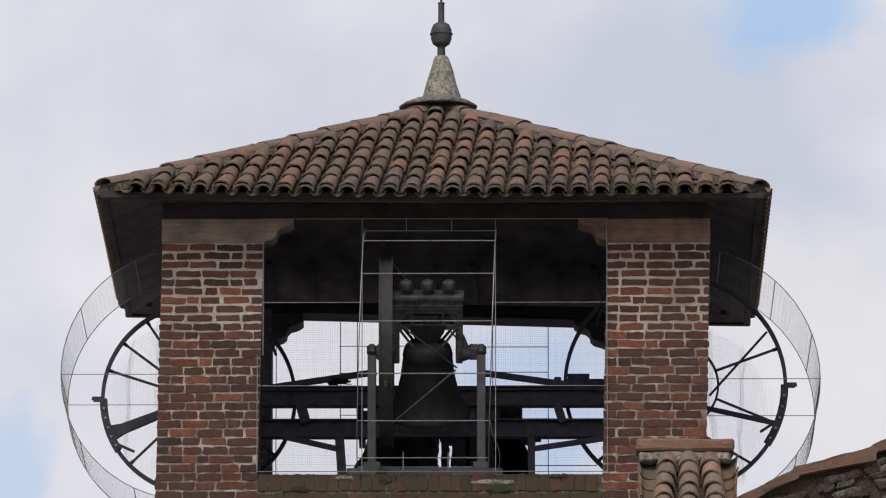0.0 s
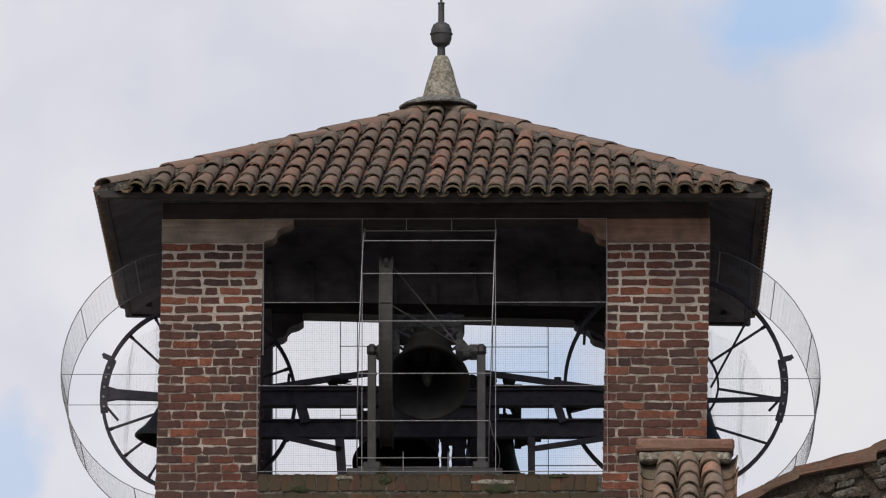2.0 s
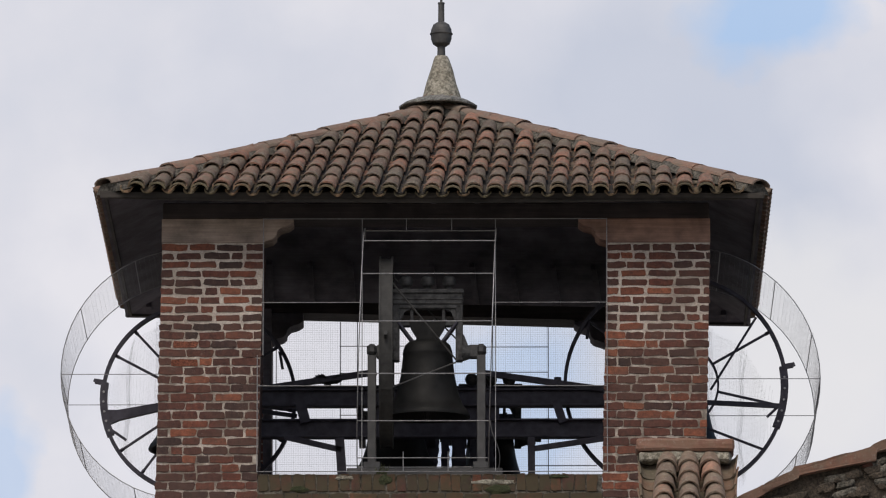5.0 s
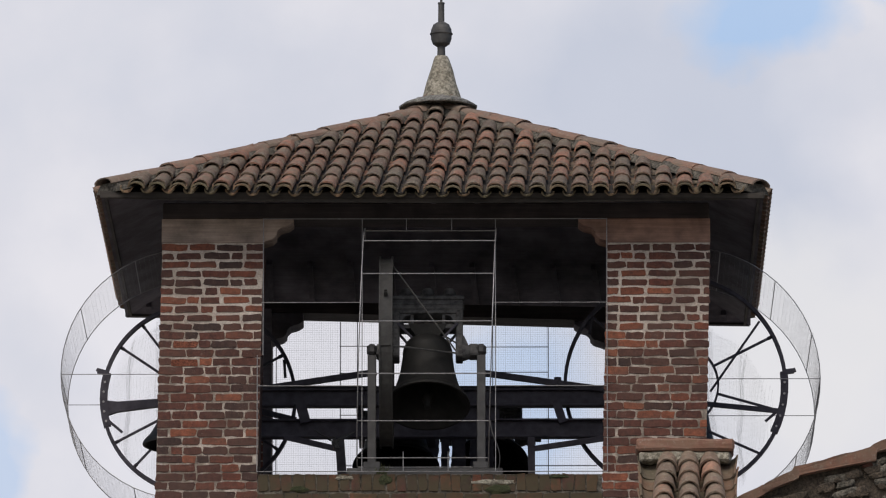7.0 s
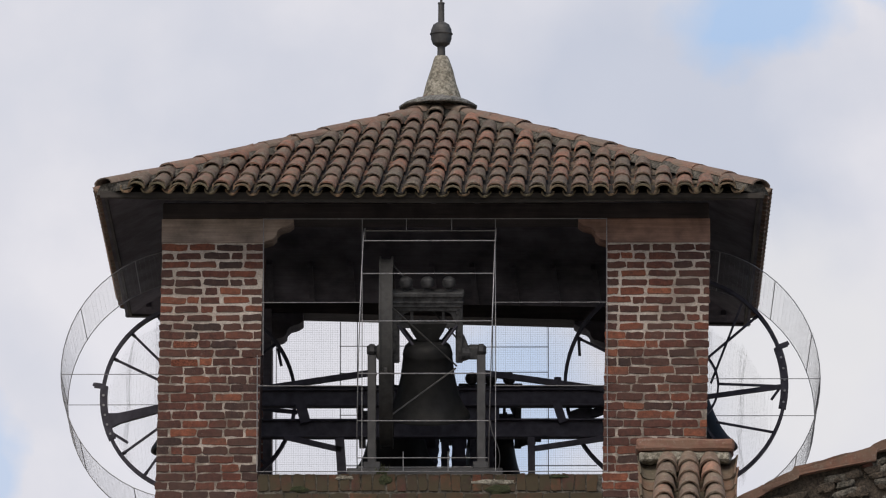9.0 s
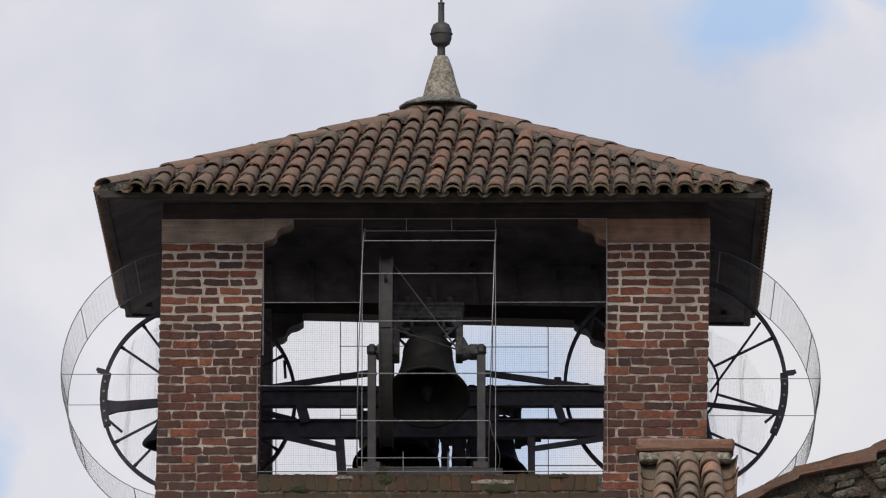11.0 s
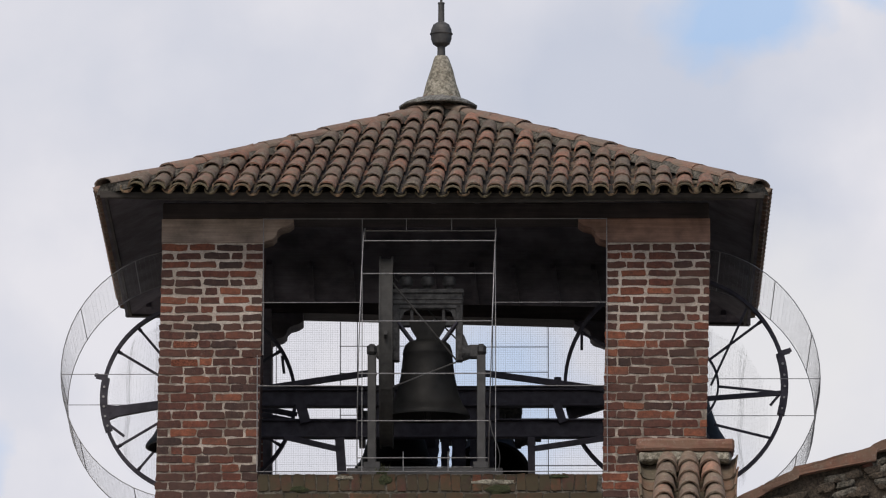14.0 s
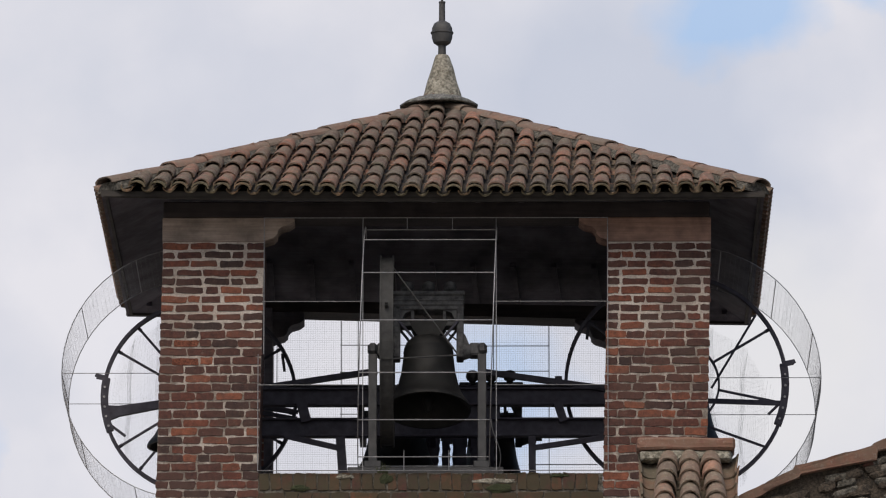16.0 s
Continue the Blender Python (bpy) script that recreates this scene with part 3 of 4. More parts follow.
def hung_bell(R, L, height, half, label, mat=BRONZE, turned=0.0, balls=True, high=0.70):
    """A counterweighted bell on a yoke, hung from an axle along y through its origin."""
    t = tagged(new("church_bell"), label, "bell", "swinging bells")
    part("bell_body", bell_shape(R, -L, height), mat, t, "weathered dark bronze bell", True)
    bm = bmesh.new()
    top = height - L
    for s in (-1, 1):
        bar(bm, (0, s * 0.09, top - 0.02), (0, s * 0.07, top + 0.13), 0.05, 0.045)
        bar(bm, (s * 0.06, s * 0.02, top - 0.02), (s * 0.05, s * 0.02, top + 0.13), 0.04, 0.035)
    part("crown", bm, mat, t, "bronze crown loops")
    w = half * 0.66
    if high - 0.285 > top + 0.1:
        hb = bmesh.new()
        line = [(u * y, z) for y, z, u in ((half * 0.36, high - 0.287, -1), (half * 0.36, high - 0.287, 1), (half * 0.30, top + 0.10, 1), (half * 0.18, top + 0.004, 1), (half * 0.18, top + 0.004, -1), (half * 0.30, top + 0.10, -1))]
        a = [hb.verts.new((-0.065, y, z)) for y, z in line]
        b = [hb.verts.new((0.065, y, z)) for y, z in line]
        hb.faces.new(a)
        hb.faces.new(b[::-1])
        for k in range(len(a)):
            n = (k + 1) % len(a)
            hb.faces.new((a[k], b[k], b[n], a[n]))
        part("headstock", hb, mat, t, "dark block clamping the bell's crown")
    bm = bmesh.new()
    box(bm, -0.085, 0.085, -w, w, high - 0.13, high - 0.015, 0.012)
    box(bm, -0.105, 0.105, -w - 0.012, w + 0.012, high - 0.022, high + 0.02, 0.008)
    box(bm, -0.095, 0.095, -w - 0.006, w + 0.006, high - 0.085, high - 0.065, 0.005)
    box(bm, -0.07, 0.07, -w + 0.02, w - 0.02, high - 0.165, high - 0.125, 0.006)
    small = []
    for s in (-1, 1):
        small.append(("yoke_leg", box(bmesh.new(), -0.07, 0.07, s * (w - 0.035) - 0.035, s * (w - 0.035) + 0.035, -0.09, high - 0.12, 0.01)))
        knee = [(s * (w - 0.06), high - 0.16), (s * (w - 0.20), high - 0.16), (s * (w - 0.115), high - 0.195), (s * (w - 0.075), high - 0.29), (s * (w - 0.06), high - 0.34)]
        kb = bmesh.new()
        a = [kb.verts.new((-0.05, y, z)) for y, z in knee]
        b = [kb.verts.new((0.05, y, z)) for y, z in knee]
        kb.faces.new(a)
        kb.faces.new(b[::-1])
        for k in range(len(a)):
            n = (k + 1) % len(a)
            kb.faces.new((a[k], b[k], b[n], a[n]))
        small.append(("bracket", kb))
        small.append(("upright", box(bmesh.new(), -0.04, 0.04, s * w * 0.45 - 0.015, s * w * 0.45 + 0.015, high - 0.30, high - 0.15, 0.004)))
        gb = bmesh.new()
        small.append(("gudgeon", gb))
        bmesh.ops.create_cone(gb, cap_ends=True, segments=18, radius1=0.09, radius2=0.05, depth=half * 0.86 - w + 0.02,
                              matrix=Matrix.Translation((0, s * (w + half * 0.86) / 2, 0)) @ pose(0, 0, 0, -90 * s))
        ab = bmesh.new()
        near, tip = w - 0.02, half * 0.80
        side_line = [(near, -0.085), (near, 0.19), (near + 0.35 * (tip - near), 0.16), (tip - 0.02, 0.055), (tip, 0.02), (tip, -0.035)]
        a = [ab.verts.new((-0.055, s * y, z)) for y, z in side_line]
        b = [ab.verts.new((0.055, s * y, z)) for y, z in side_line]
        ab.faces.new(a)
        ab.faces.new(b[::-1])
        for k in range(len(a)):
            n = (k + 1) % len(a)
            ab.faces.new((a[k], b[k], b[n], a[n]))
        bmesh.ops.recalc_face_normals(ab, faces=ab.faces)
        bmesh.ops.bevel(ab, geom=ab.edges[:], offset=0.008, segments=1, affect="EDGES")
        small.append(("axle_arm", ab))
    small.append(("cross_bar", box(bmesh.new(), -0.055, 0.055, -w + 0.06, w - 0.06, high - 0.335, high - 0.285, 0.006)))
    for k in (-0.5, -0.2, 0.2, 0.5):
        small.append(("bolt", bar(bmesh.new(), (0, k * w, high - 0.29), (0, k * w, high - 0.255), 0.028, 0.028, 6)))
    yoke = part("yoke", bm, YOKE, t, "grey flaking counterweight yoke above the bell")
    for name, piece in small:
        part(name, piece, YOKE, yoke)
    for s in (-1, 1):
        bm = bar(bmesh.new(), (0, s * half * 0.8, 0), (0, s * (half + 0.04), 0), 0.075, 0.075, 14)
        box(bm, -0.06, 0.06, s * half * 0.86 - 0.05, s * half * 0.86 + 0.05, -0.06, 0.07, 0.015)
        part("axle_end", bm, YOKE, t)
    for s in (-1, 1):
        for u in (-1, 1):
            part("stay_rod", bar(bmesh.new(), (u * 0.08, s * half * 0.55, high - 0.3), (u * 0.10, s * 0.1, top - 0.08), 0.028, 0.028, 8), IRON, t)
    if balls:
        for k in (-1, 0, 1):
            part("knob", revolve(bmesh.new(), [(0, 0), (0.035, 0), (0.03, 0.018), (0.058, 0.04), (0.068, 0.075), (0.058, 0.112), (0.03, 0.132), (0, 0.135)], 20), YOKE, yoke, "ribbed round iron knob", True).location = (0, k * half * 0.4, high + 0.026)
    bm = revolve(bmesh.new(), [(0, -L - 0.03), (0.03, -L - 0.02), (0.035, -L + 0.03), (0.055, -L + 0.08), (0.055, -L + 0.13), (0.022, -L + 0.18), (0.018, top - 0.15), (0, top - 0.15)], 16)
    part("clapper", bm, mat, t, "dark clapper", True)
    return t


AXLE = 20.685
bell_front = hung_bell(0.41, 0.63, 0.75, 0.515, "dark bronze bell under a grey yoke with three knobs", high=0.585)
wheel(bell_front, 0.395, 0.905, range(10, 370, 24), 200, 178, 1, wide=0.057)
for ob in [o for o in bell_front.children if o.name.startswith("wheel_rim")]:
    for piece in [ob] + [o for o in ob.children if not o.name.startswith("rivet")]:
        piece.data.materials[0] = WHEELGREY
for a, start in ((211, (-0.16, -0.27, -0.12)), (137, (-0.15, -0.28, -0.10)), (68, (0.02, -0.31, 0.10))):
    a = radians(a)
    part("wheel_stay", bar(bmesh.new(), start, (0.87 * math.cos(a), 0.345, 0.87 * math.sin(a)), 0.017, 0.017, 6), STAY, bell_front, "thin pale steel stay rod")
FRONT_AT = pose(-0.068, -2.35, AXLE, 0, 0, 90)

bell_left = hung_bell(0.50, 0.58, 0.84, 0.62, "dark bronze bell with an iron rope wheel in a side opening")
wheel(bell_left, 0.45, 0.968, [123.5, 143, 162, 224, 243, 263, 285, 303, 323, 343, 3, 44, 63, 83, 103], 201.7, 180, 1, 0.0, -12)
bell_right = hung_bell(0.535, 0.60, 0.90, 0.66, "large dark bronze bell with an iron rope wheel")
wheel(bell_right, -0.6, 1.095, [20, -75, -105, -135, 133, 105, 75], None, 0, -1, 0.43, 11.5, 19)
tilt = Matrix.Rotation(radians(-11.5), 3, "Y")
for name, a, b, w in (("brace_spoke", (0.333, -0.104), (0.90, 0.532), 0.022), ("main_arm", (0.2, -0.205), (1.0, -0.385), 0.045), ("brace_spoke", (0.404, -0.137), (0.913, -0.35), 0.023), ("brace_spoke", (0.245, -0.483), (0.748, -0.784), 0.023)):
    bm = bar(bmesh.new(), (a[0], -0.6, a[1]), (b[0], -0.6, b[1]), w, w)
    bmesh.ops.rotate(bm, cent=(0, 0, 0), matrix=tilt, verts=bm.verts)
    part(name, bm, IRON, bell_right)
bm = box(bmesh.new(), -1.06, -0.25, -0.62, -0.5, -0.012, 0.062)
box(bm, -1.055, -0.84, -0.6, -0.52, 0.06, 0.118)
bmesh.ops.rotate(bm, cent=(0, 0, 0), matrix=tilt, verts=bm.verts)
part("counter_arm", bm, IRON, bell_right, "dark iron counter arm")
for z in (-0.035, 0.035):
    bm = bar(bmesh.new(), (0.45, 0.45, z), (0.985, 0.45, z), 0.03, 0.04)
    bmesh.ops.rotate(bm, cent=(0, 0, 0), matrix=Matrix.Rotation(radians(10), 3, "Y"), verts=bm.verts)
    part("counter_arm", bm, IRON, bell_left, "dark iron counter arm")
for parent, y, a, r0, b, r1 in ((bell_left, 0.45, 29, 0.93, 18, 0.88), (bell_right, -0.6, 145, 1.05, 153.4, 0.98)):
    a, b = radians(a), radians(b)
    part("rim_spur", bar(bmesh.new(), (r0 * math.cos(a), y, r0 * math.sin(a)), (r1 * math.cos(b), y, r1 * math.sin(b)), 0.028, 0.03), IRON, parent)
bell_inner = hung_bell(0.43, 0.58, 0.78, 0.34, "dark bronze bell hung deep inside the belfry", balls=False, high=0.30)
bell_far = hung_bell(0.40, 0.56, 0.68, 0.47, "dark bronze bell under a knobbed yoke in the far opening", high=0.53)
FAR_AT = pose(0.527, 2.33, 20.717, 0, 0, 90)
INNER_AT = pose(-0.40, 0.35, 20.545, 0, 0, 90)

# ---- bell frame ----
for x in (-0.604, 0.447):
    post = tagged(new("bearing_post"), "grey painted steel post carrying a bell's bearing", "post", "bearing posts of the near bell")
    part("shaft", box(bmesh.new(), x - 0.042, x + 0.042, -2.42, -2.28, 19.60, 20.65, 0.006), GREYSTEEL, post)
    bm = box(bmesh.new(), x - 0.05, x + 0.05, -2.43, -2.27, 20.651, 20.76, 0.03)
    part("bearing", bm, GREYSTEEL, post, "grey bearing block")
    part("foot", box(bmesh.new(), x - 0.08, x + 0.08, -2.45, -2.25, 19.537, 19.60, 0.004), GREYSTEEL, post)
bm = box(bmesh.new(), -0.845, 0.655, -2.47, -2.22, 19.452, 19.535, 0.008)
thing("base_beam", bm, GREYSTEEL, "grey steel base beam on the parapet under the near bell", "beam")

frame_label = "dark iron beam of the bell frame across the belfry"
for z0, z1, y in ((20.450, 20.623, -0.78), (20.140, 20.323, -0.78), (20.80, 20.97, 0.9)):
    beam = tagged(new("frame_beam"), frame_label, "beam", "bell frame beams")
    bm = box(bmesh.new(), -2.6, 2.55, y - 0.02, y + 0.02, z0 + 0.02, z1 - 0.02)
    part("web", bm, IRON, beam)
    for z in (z0, z1 - 0.019):
        part("flange", box(bmesh.new(), -2.6, 2.55, y - 0.07, y + 0.07, z, z + 0.019, 0.003), IRON, beam)
for x in (-2.45, 2.4):
    for y in (-0.78, 0.9):
        thing("frame_post", box(bmesh.new(), x - 0.07, x + 0.07, y - 0.16, y - 0.075, SILL, 20.70, 0.006), IRON, "dark iron post of the bell frame", "post", group="bell frame posts")


def strut(a, b, w, h, label="dark iron strut of the bell frame"):
    return thing("strut", bar(bmesh.new(), a, b, w, h), IRON, label, "strut", group="bell frame struts")


# added plate closes the gap between beams in place of dark yokes behind
thing("gusset_plate", box(bmesh.new(), -0.66, 0.62, -0.77, -0.75, 20.31, 20.47, 0.003), IRON, "dark plate added between the frame beams to close the gap", "plate")
# uprights behind the near bell, with worn uneven edges and thin gaps between them
edges = ((-0.62, -0.205, -0.16), (-0.150, 0.012, -0.004), (0.039, 0.117, 0.113), (0.141, 0.272, 0.285), (0.322, 0.56, 0.56))
for k, (xa, xb, xc) in enumerate(edges):
    rng = random.Random(50 + k)
    outline = [(xa, 18.985), (xc, 18.985)]
    outline += [(xc + (xb - xc) * min(1, max(0, (z - 20.2) / 0.25)) + rng.uniform(-1, 1) * 0.009, z) for z in (20.1, 20.2, 20.25, 20.29, 20.33, 20.37, 20.41, 20.45, 20.49, 20.53)]
    outline += [(xb, 20.9), (xa, 20.9)]
    outline += [(xa + rng.uniform(-1, 1) * 0.006, z) for z in (20.5, 20.44, 20.38, 20.32, 20.26, 20.2)]
    thing("frame_post", extrude(bmesh.new(), outline, 1.28, 1.36), IRON, "dark iron post of the bell frame", "post", group="bell frame posts")
for x in (-0.745, -0.055):
    thing("bearing_beam", box(bmesh.new(), x - 0.033, x + 0.033, -0.705, 1.278, 20.42, 20.507, 0.004), IRON, "dark iron beam carrying the inner bell's bearings", "beam", group="bearing beams")
# dark posts added to cover the far piers' edges, which render too light
for x in (-1.705, 1.722):
    thing("edge_post", box(bmesh.new(), x - 0.04, x + 0.04, 1.56, 1.655, 18.99, 21.9, 0.006), DARKWOOD, "dark post added to cover the far brick pier's light edge", "post", group="edge posts")
strut((-1.70, -0.81, 20.625), (-0.58, -0.81, 20.792), 0.065, 0.055)
strut((0.48, -0.81, 20.778), (1.64, -0.81, 20.615), 0.065, 0.055)
strut((-1.33, -0.85, 20.50), (-1.27, -0.85, 20.28), 0.10, 0.07)
strut((-0.94, -0.85, 20.13), (-0.86, -0.85, 18.985), 0.09, 0.07)
strut((0.93, -0.85, 20.13), (0.94, -0.85, 18.985), 0.07, 0.07)
strut((1.17, -0.85, 20.50), (1.24, -0.85, 20.28), 0.08, 0.06)
strut((-1.48, -0.86, 20.14), (-0.92, -0.86, 20.01), 0.05, 0.05)
strut((0.96, -0.86, 20.02), (1.64, -0.86, 20.12), 0.05, 0.05)


thing("bolt", bar(bmesh.new(), (1.19, -0.81, 20.66), (1.19, -0.81, 20.735), 0.075, 0.07, 10), IRON, "dark iron bolt end on a bell frame strut", "bolt")


# ---- pigeon on the bell frame ----
def ellipsoid(bm, at, size, tilt=0.0):
    bmesh.ops.create_uvsphere(bm, u_segments=18, v_segments=12, radius=1, matrix=Matrix.Translation(at) @ pose(0, 0, 0, 0, tilt, 0) @ Matrix.Diagonal((*size, 1)))
    return bm


def wing(name, u):
    """A wing that reaches out along u * y from its shoulder, with fingered flight feathers."""
    rim_line = [(0.03, 0.0), (0.05, 0.07), (0.035, 0.14), (0.0, 0.20), (-0.03, 0.215), (-0.02, 0.185), (-0.06, 0.19), (-0.05, 0.16), (-0.085, 0.155), (-0.07, 0.125), (-0.10, 0.11), (-0.10, 0.04), (-0.07, 0.0)]
    bm = bmesh.new()
    low = [bm.verts.new((x, u * y, -0.004)) for x, y in rim_line]
    high = [bm.verts.new((x, u * y, 0.006 + 0.10 * y * (0.2 - y))) for x, y in rim_line]
    bm.faces.new(low)
    bm.faces.new(high[::-1])
    for k in range(len(low)):
        j = (k + 1) % len(low)
        bm.faces.new((low[k], high[k], high[j], low[j]))
    return part(name, bm, FEATHER, pigeon)


FEATHER = stone_material("grey_feathers", (0.035, 0.036, 0.042), (0.075, 0.077, 0.088), 30)
pigeon = tagged(new("pigeon"), "small dark grey pigeon perched on an iron beam", "bird")
bm = ellipsoid(bmesh.new(), (0.0, 0, 0.095), (0.115, 0.055, 0.052), 18)
ellipsoid(bm, (-0.075, 0, 0.135), (0.042, 0.034, 0.05), -30)
part("body", bm, FEATHER, pigeon, "", True)
head = part("head", ellipsoid(bmesh.new(), (-0.098, 0, 0.178), (0.03, 0.024, 0.025)), FEATHER, pigeon, "", True)
part("beak", bar(bmesh.new(), (-0.12, 0, 0.176), (-0.148, 0, 0.17), 0.009, 0.009), LEAD, head)
bm = bmesh.new()
extrude(bm, [(0.06, 0.07), (0.08, 0.09), (0.20, 0.042), (0.195, 0.03)], -0.032, 0.032)
part("tail", bm, FEATHER, pigeon)
for u in (-1, 1):
    part("leg", bar(bmesh.new(), (-0.01, u * 0.02, 0.0), (0.0, u * 0.02, 0.06), 0.009, 0.009, 6), COPING, pigeon)
for ob in [pigeon.children[k] for k in range(len(pigeon.children))] + [o for c in pigeon.children for o in c.children]:
    ob.data.transform(Matrix.Diagonal((0.62, 0.62, 0.62, 1)))
wing_a, wing_b = wing("wing", 1), wing("wing", -1)


# ---- wire guards ----
def arc(cx, cz, r, a0, a1, n=40):
    return [(cx + r * math.cos(radians(a0 + (a1 - a0) * k / n)), cz + r * math.sin(radians(a0 + (a1 - a0) * k / n))) for k in range(n + 1)]


def chain(points):
    return list(zip(points, points[1:]))


def guard(cx, cz, r, y0, y1, a0, a1, bars, place, label, rod=0.0045, inner=None, slant=0.0):
    """A half-round wire guard about a line along y; place turns and moves it."""
    t = tagged(new("wire_guard"), label, "guard", "wire bell guards")
    t.matrix_world = place
    for y in (y0, y1):
        tube("hoop", [(x, y - slant * (z - cz), z) for x, z in arc(cx, cz, r, a0, a1)], rod, WIRE, t)
    for a in bars:
        x, z = cx + r * math.cos(radians(a)), cz + r * math.sin(radians(a))
        wire_part("cross_wire", [((x, y0 - slant * (z - cz), z), (x, y1 - slant * (z - cz), z))], rod, WIRE, t, sides=6)
    if inner is not None:
        for y in (y0, y1):
            wire_part("radial_wire", [((cx + (r if cx > 0 else -r), y, cz), (inner, y, cz))], rod * 0.8, WIRE, t, sides=6)
    return t


left_guard = guard(-2.42, 20.775, 1.245, -0.8, 0.8, 62, 298, (62, 115, 148, 180, 212, 245, 298), Matrix.Identity(4), "half-round wire guard bulging from a side opening", inner=-2.60)
right_guard = guard(2.44, 20.69, 1.31, -0.97, 0.97, -118, 118, (-118, -65, -35, 0, 20, 48, 75, 118), Matrix.Identity(4), "half-round wire guard bulging beyond the brick pier", inner=2.55)
front_guard = guard(-2.5, 20.70, 1.15, -0.555, 0.705, 75, 285, (90, 128, 153, 178.2, 203.2, 228.1, 257, 275), pose(0, 0, 0, 0, 0, 90), "half-round wire guard bulging from the near opening", slant=0.032, rod=0.0055)


def net_shell(name, cx, cz, r, y0, y1, a0, a1, parent, step=0.05):
    """Netting on a guard's curved face."""
    segs = []
    n = int(radians(a1 - a0) * r / step)
    for k in range(n + 1):
        a = radians(a0 + (a1 - a0) * k / n)
        wob = 0.012 * math.sin(5 * a)
        segs.append(((cx + (r + wob) * math.cos(a), y0, cz + (r + wob) * math.sin(a)), (cx + (r + wob) * math.cos(a), y1, cz + (r + wob) * math.sin(a))))
    m = int((y1 - y0) / step)
    for k in range(m + 1):
        y = y0 + (y1 - y0) * k / m
        segs += chain([(x, y, z) for x, z in arc(cx, cz, r, a0, a1, 30)])
    ob = wire_part(name, segs, 0.0007, NET, parent, "fine wire netting")
    return tagged(ob, kind="stuff")


def net_disc(name, cx, cz, r, y, side, parent, step=0.0125):
    """Slack netting over a guard's flat end."""
    segs = []

    def pt(x, z):
        return (x, y + 0.05 * math.sin(x * 9 + z * 3) + 0.03 * math.sin(z * 11), z)
    n = int(r / step)
    for k in range(n):
        d = k * step
        x = cx + side * (d + 0.060 * math.sin(d * 21) + 0.014 * math.sin(d * 61))
        h = math.sqrt(max(0, r * r - d * d))
        zs = [cz - h + 2 * h * i / 16 for i in range(17)]
        segs += chain([pt(x + 0.035 * math.sin(z * 2.5 + d * 5) + 0.012 * math.sin(z * 9 + d * 13), z) for z in zs])
    for k in range(-n, n + 1):
        z = cz + k * step
        w = math.sqrt(max(0, r * r - (k * step) ** 2))
        segs += chain([pt(cx + side * w * i / 10, z + 0.02 * math.sin(w * i)) for i in range(11)])
    return tagged(wire_part(name, segs, 0.0005, NET, parent, "fine slack netting"), kind="stuff")


net_shell("netting", -2.42, 20.775, 1.245, -0.8, 0.8, 90, 270, left_guard)
net_disc("netting", -2.3, 20.775, 0.95, 0.8, -1, left_guard)
net_shell("netting", 2.44, 20.69, 1.31, -0.97, 0.97, -90, 90, right_guard)
net_disc("netting", 2.3, 20.69, 0.98, 0.95, 1, right_guard)


def flat_screen(y, x0, x1, z0, z1, ups, acrosses, label, fine, rod=0.0045):
    """A screen of wires across an opening."""
    t = tagged(new("wire_screen"), label, "screen", "wire screens")
    for x, a, b in ups:
        wire_part("upright_wire", [((x, y, a), (x, y, b))], rod, WIRE, t, sides=6)
    for z, a, b in acrosses:
        wire_part("cross_wire", [((a, y, z), (b, y, z))], rod, WIRE, t, sides=6)
    if fine:
        segs = []
        x = x0
        while x < x1:
            segs.append(((x, y, z0), (x + 0.004, y, z1)))
            x += fine
        z = z0
        while z < z1:
            segs.append(((x0, y, z), (x1, y, z)))
            z += fine
        tagged(wire_part("netting", segs, 0.00075, NET, t, "fine wire netting"), kind="stuff")
    return t


flat_screen(-2.66, -1.72, 1.66, 19.47, 21.94,
            [(-1.645, 20.6, 21.94), (-1.70, 19.46, 20.6), (1.655, 19.46, 21.94), (-0.695, 19.46, 21.94), (0.585, 19.46, 21.94), (-0.27, 21.82, 21.94), (0.165, 21.82, 21.94), (-0.30, 19.46, 19.66), (0.13, 19.46, 19.66)],
            [(21.935, -1.645, 1.655), (21.115, -1.66, -0.72), (21.115, 0.57, 1.655), (20.30, -1.70, -0.7), (20.30, 0.57, 1.65), (19.465, -1.70, 1.65)],
            "thin galvanised wire screen across the near opening", 0)
flat_screen(2.66, -1.67, 1.69, 20.1, 21.99,
            [(-0.99, 20, 21.98), (-0.82, 20, 21.98), (0.55, 20, 21.95), (1.11, 20, 21.93), (-1.64, 20, 21.8)],
            [(21.73, -1.0, -0.2), (21.72, 0.4, 1.11), (21.46, 0.4, 1.11), (21.45, -1.0, -0.6), (21.02, -1.0, -0.4), (20.50, -1.0, -0.4), (20.50, 0.9, 1.6)],
            "fine wire netting with thicker rods across the far opening", 0.023)

cable = []
for k in range(25):
    u = k / 24
    cable.append((0.60 + 0.035 * math.sin(u * 5.0) - 0.03 * u, -2.56 - 0.02 * math.sin(u * 3), 19.46 + 0.52 * u))
tagged(tube("cable", cable, 0.006, GREYSTEEL), "loose grey electric cable hanging by the wire screen", "cable")

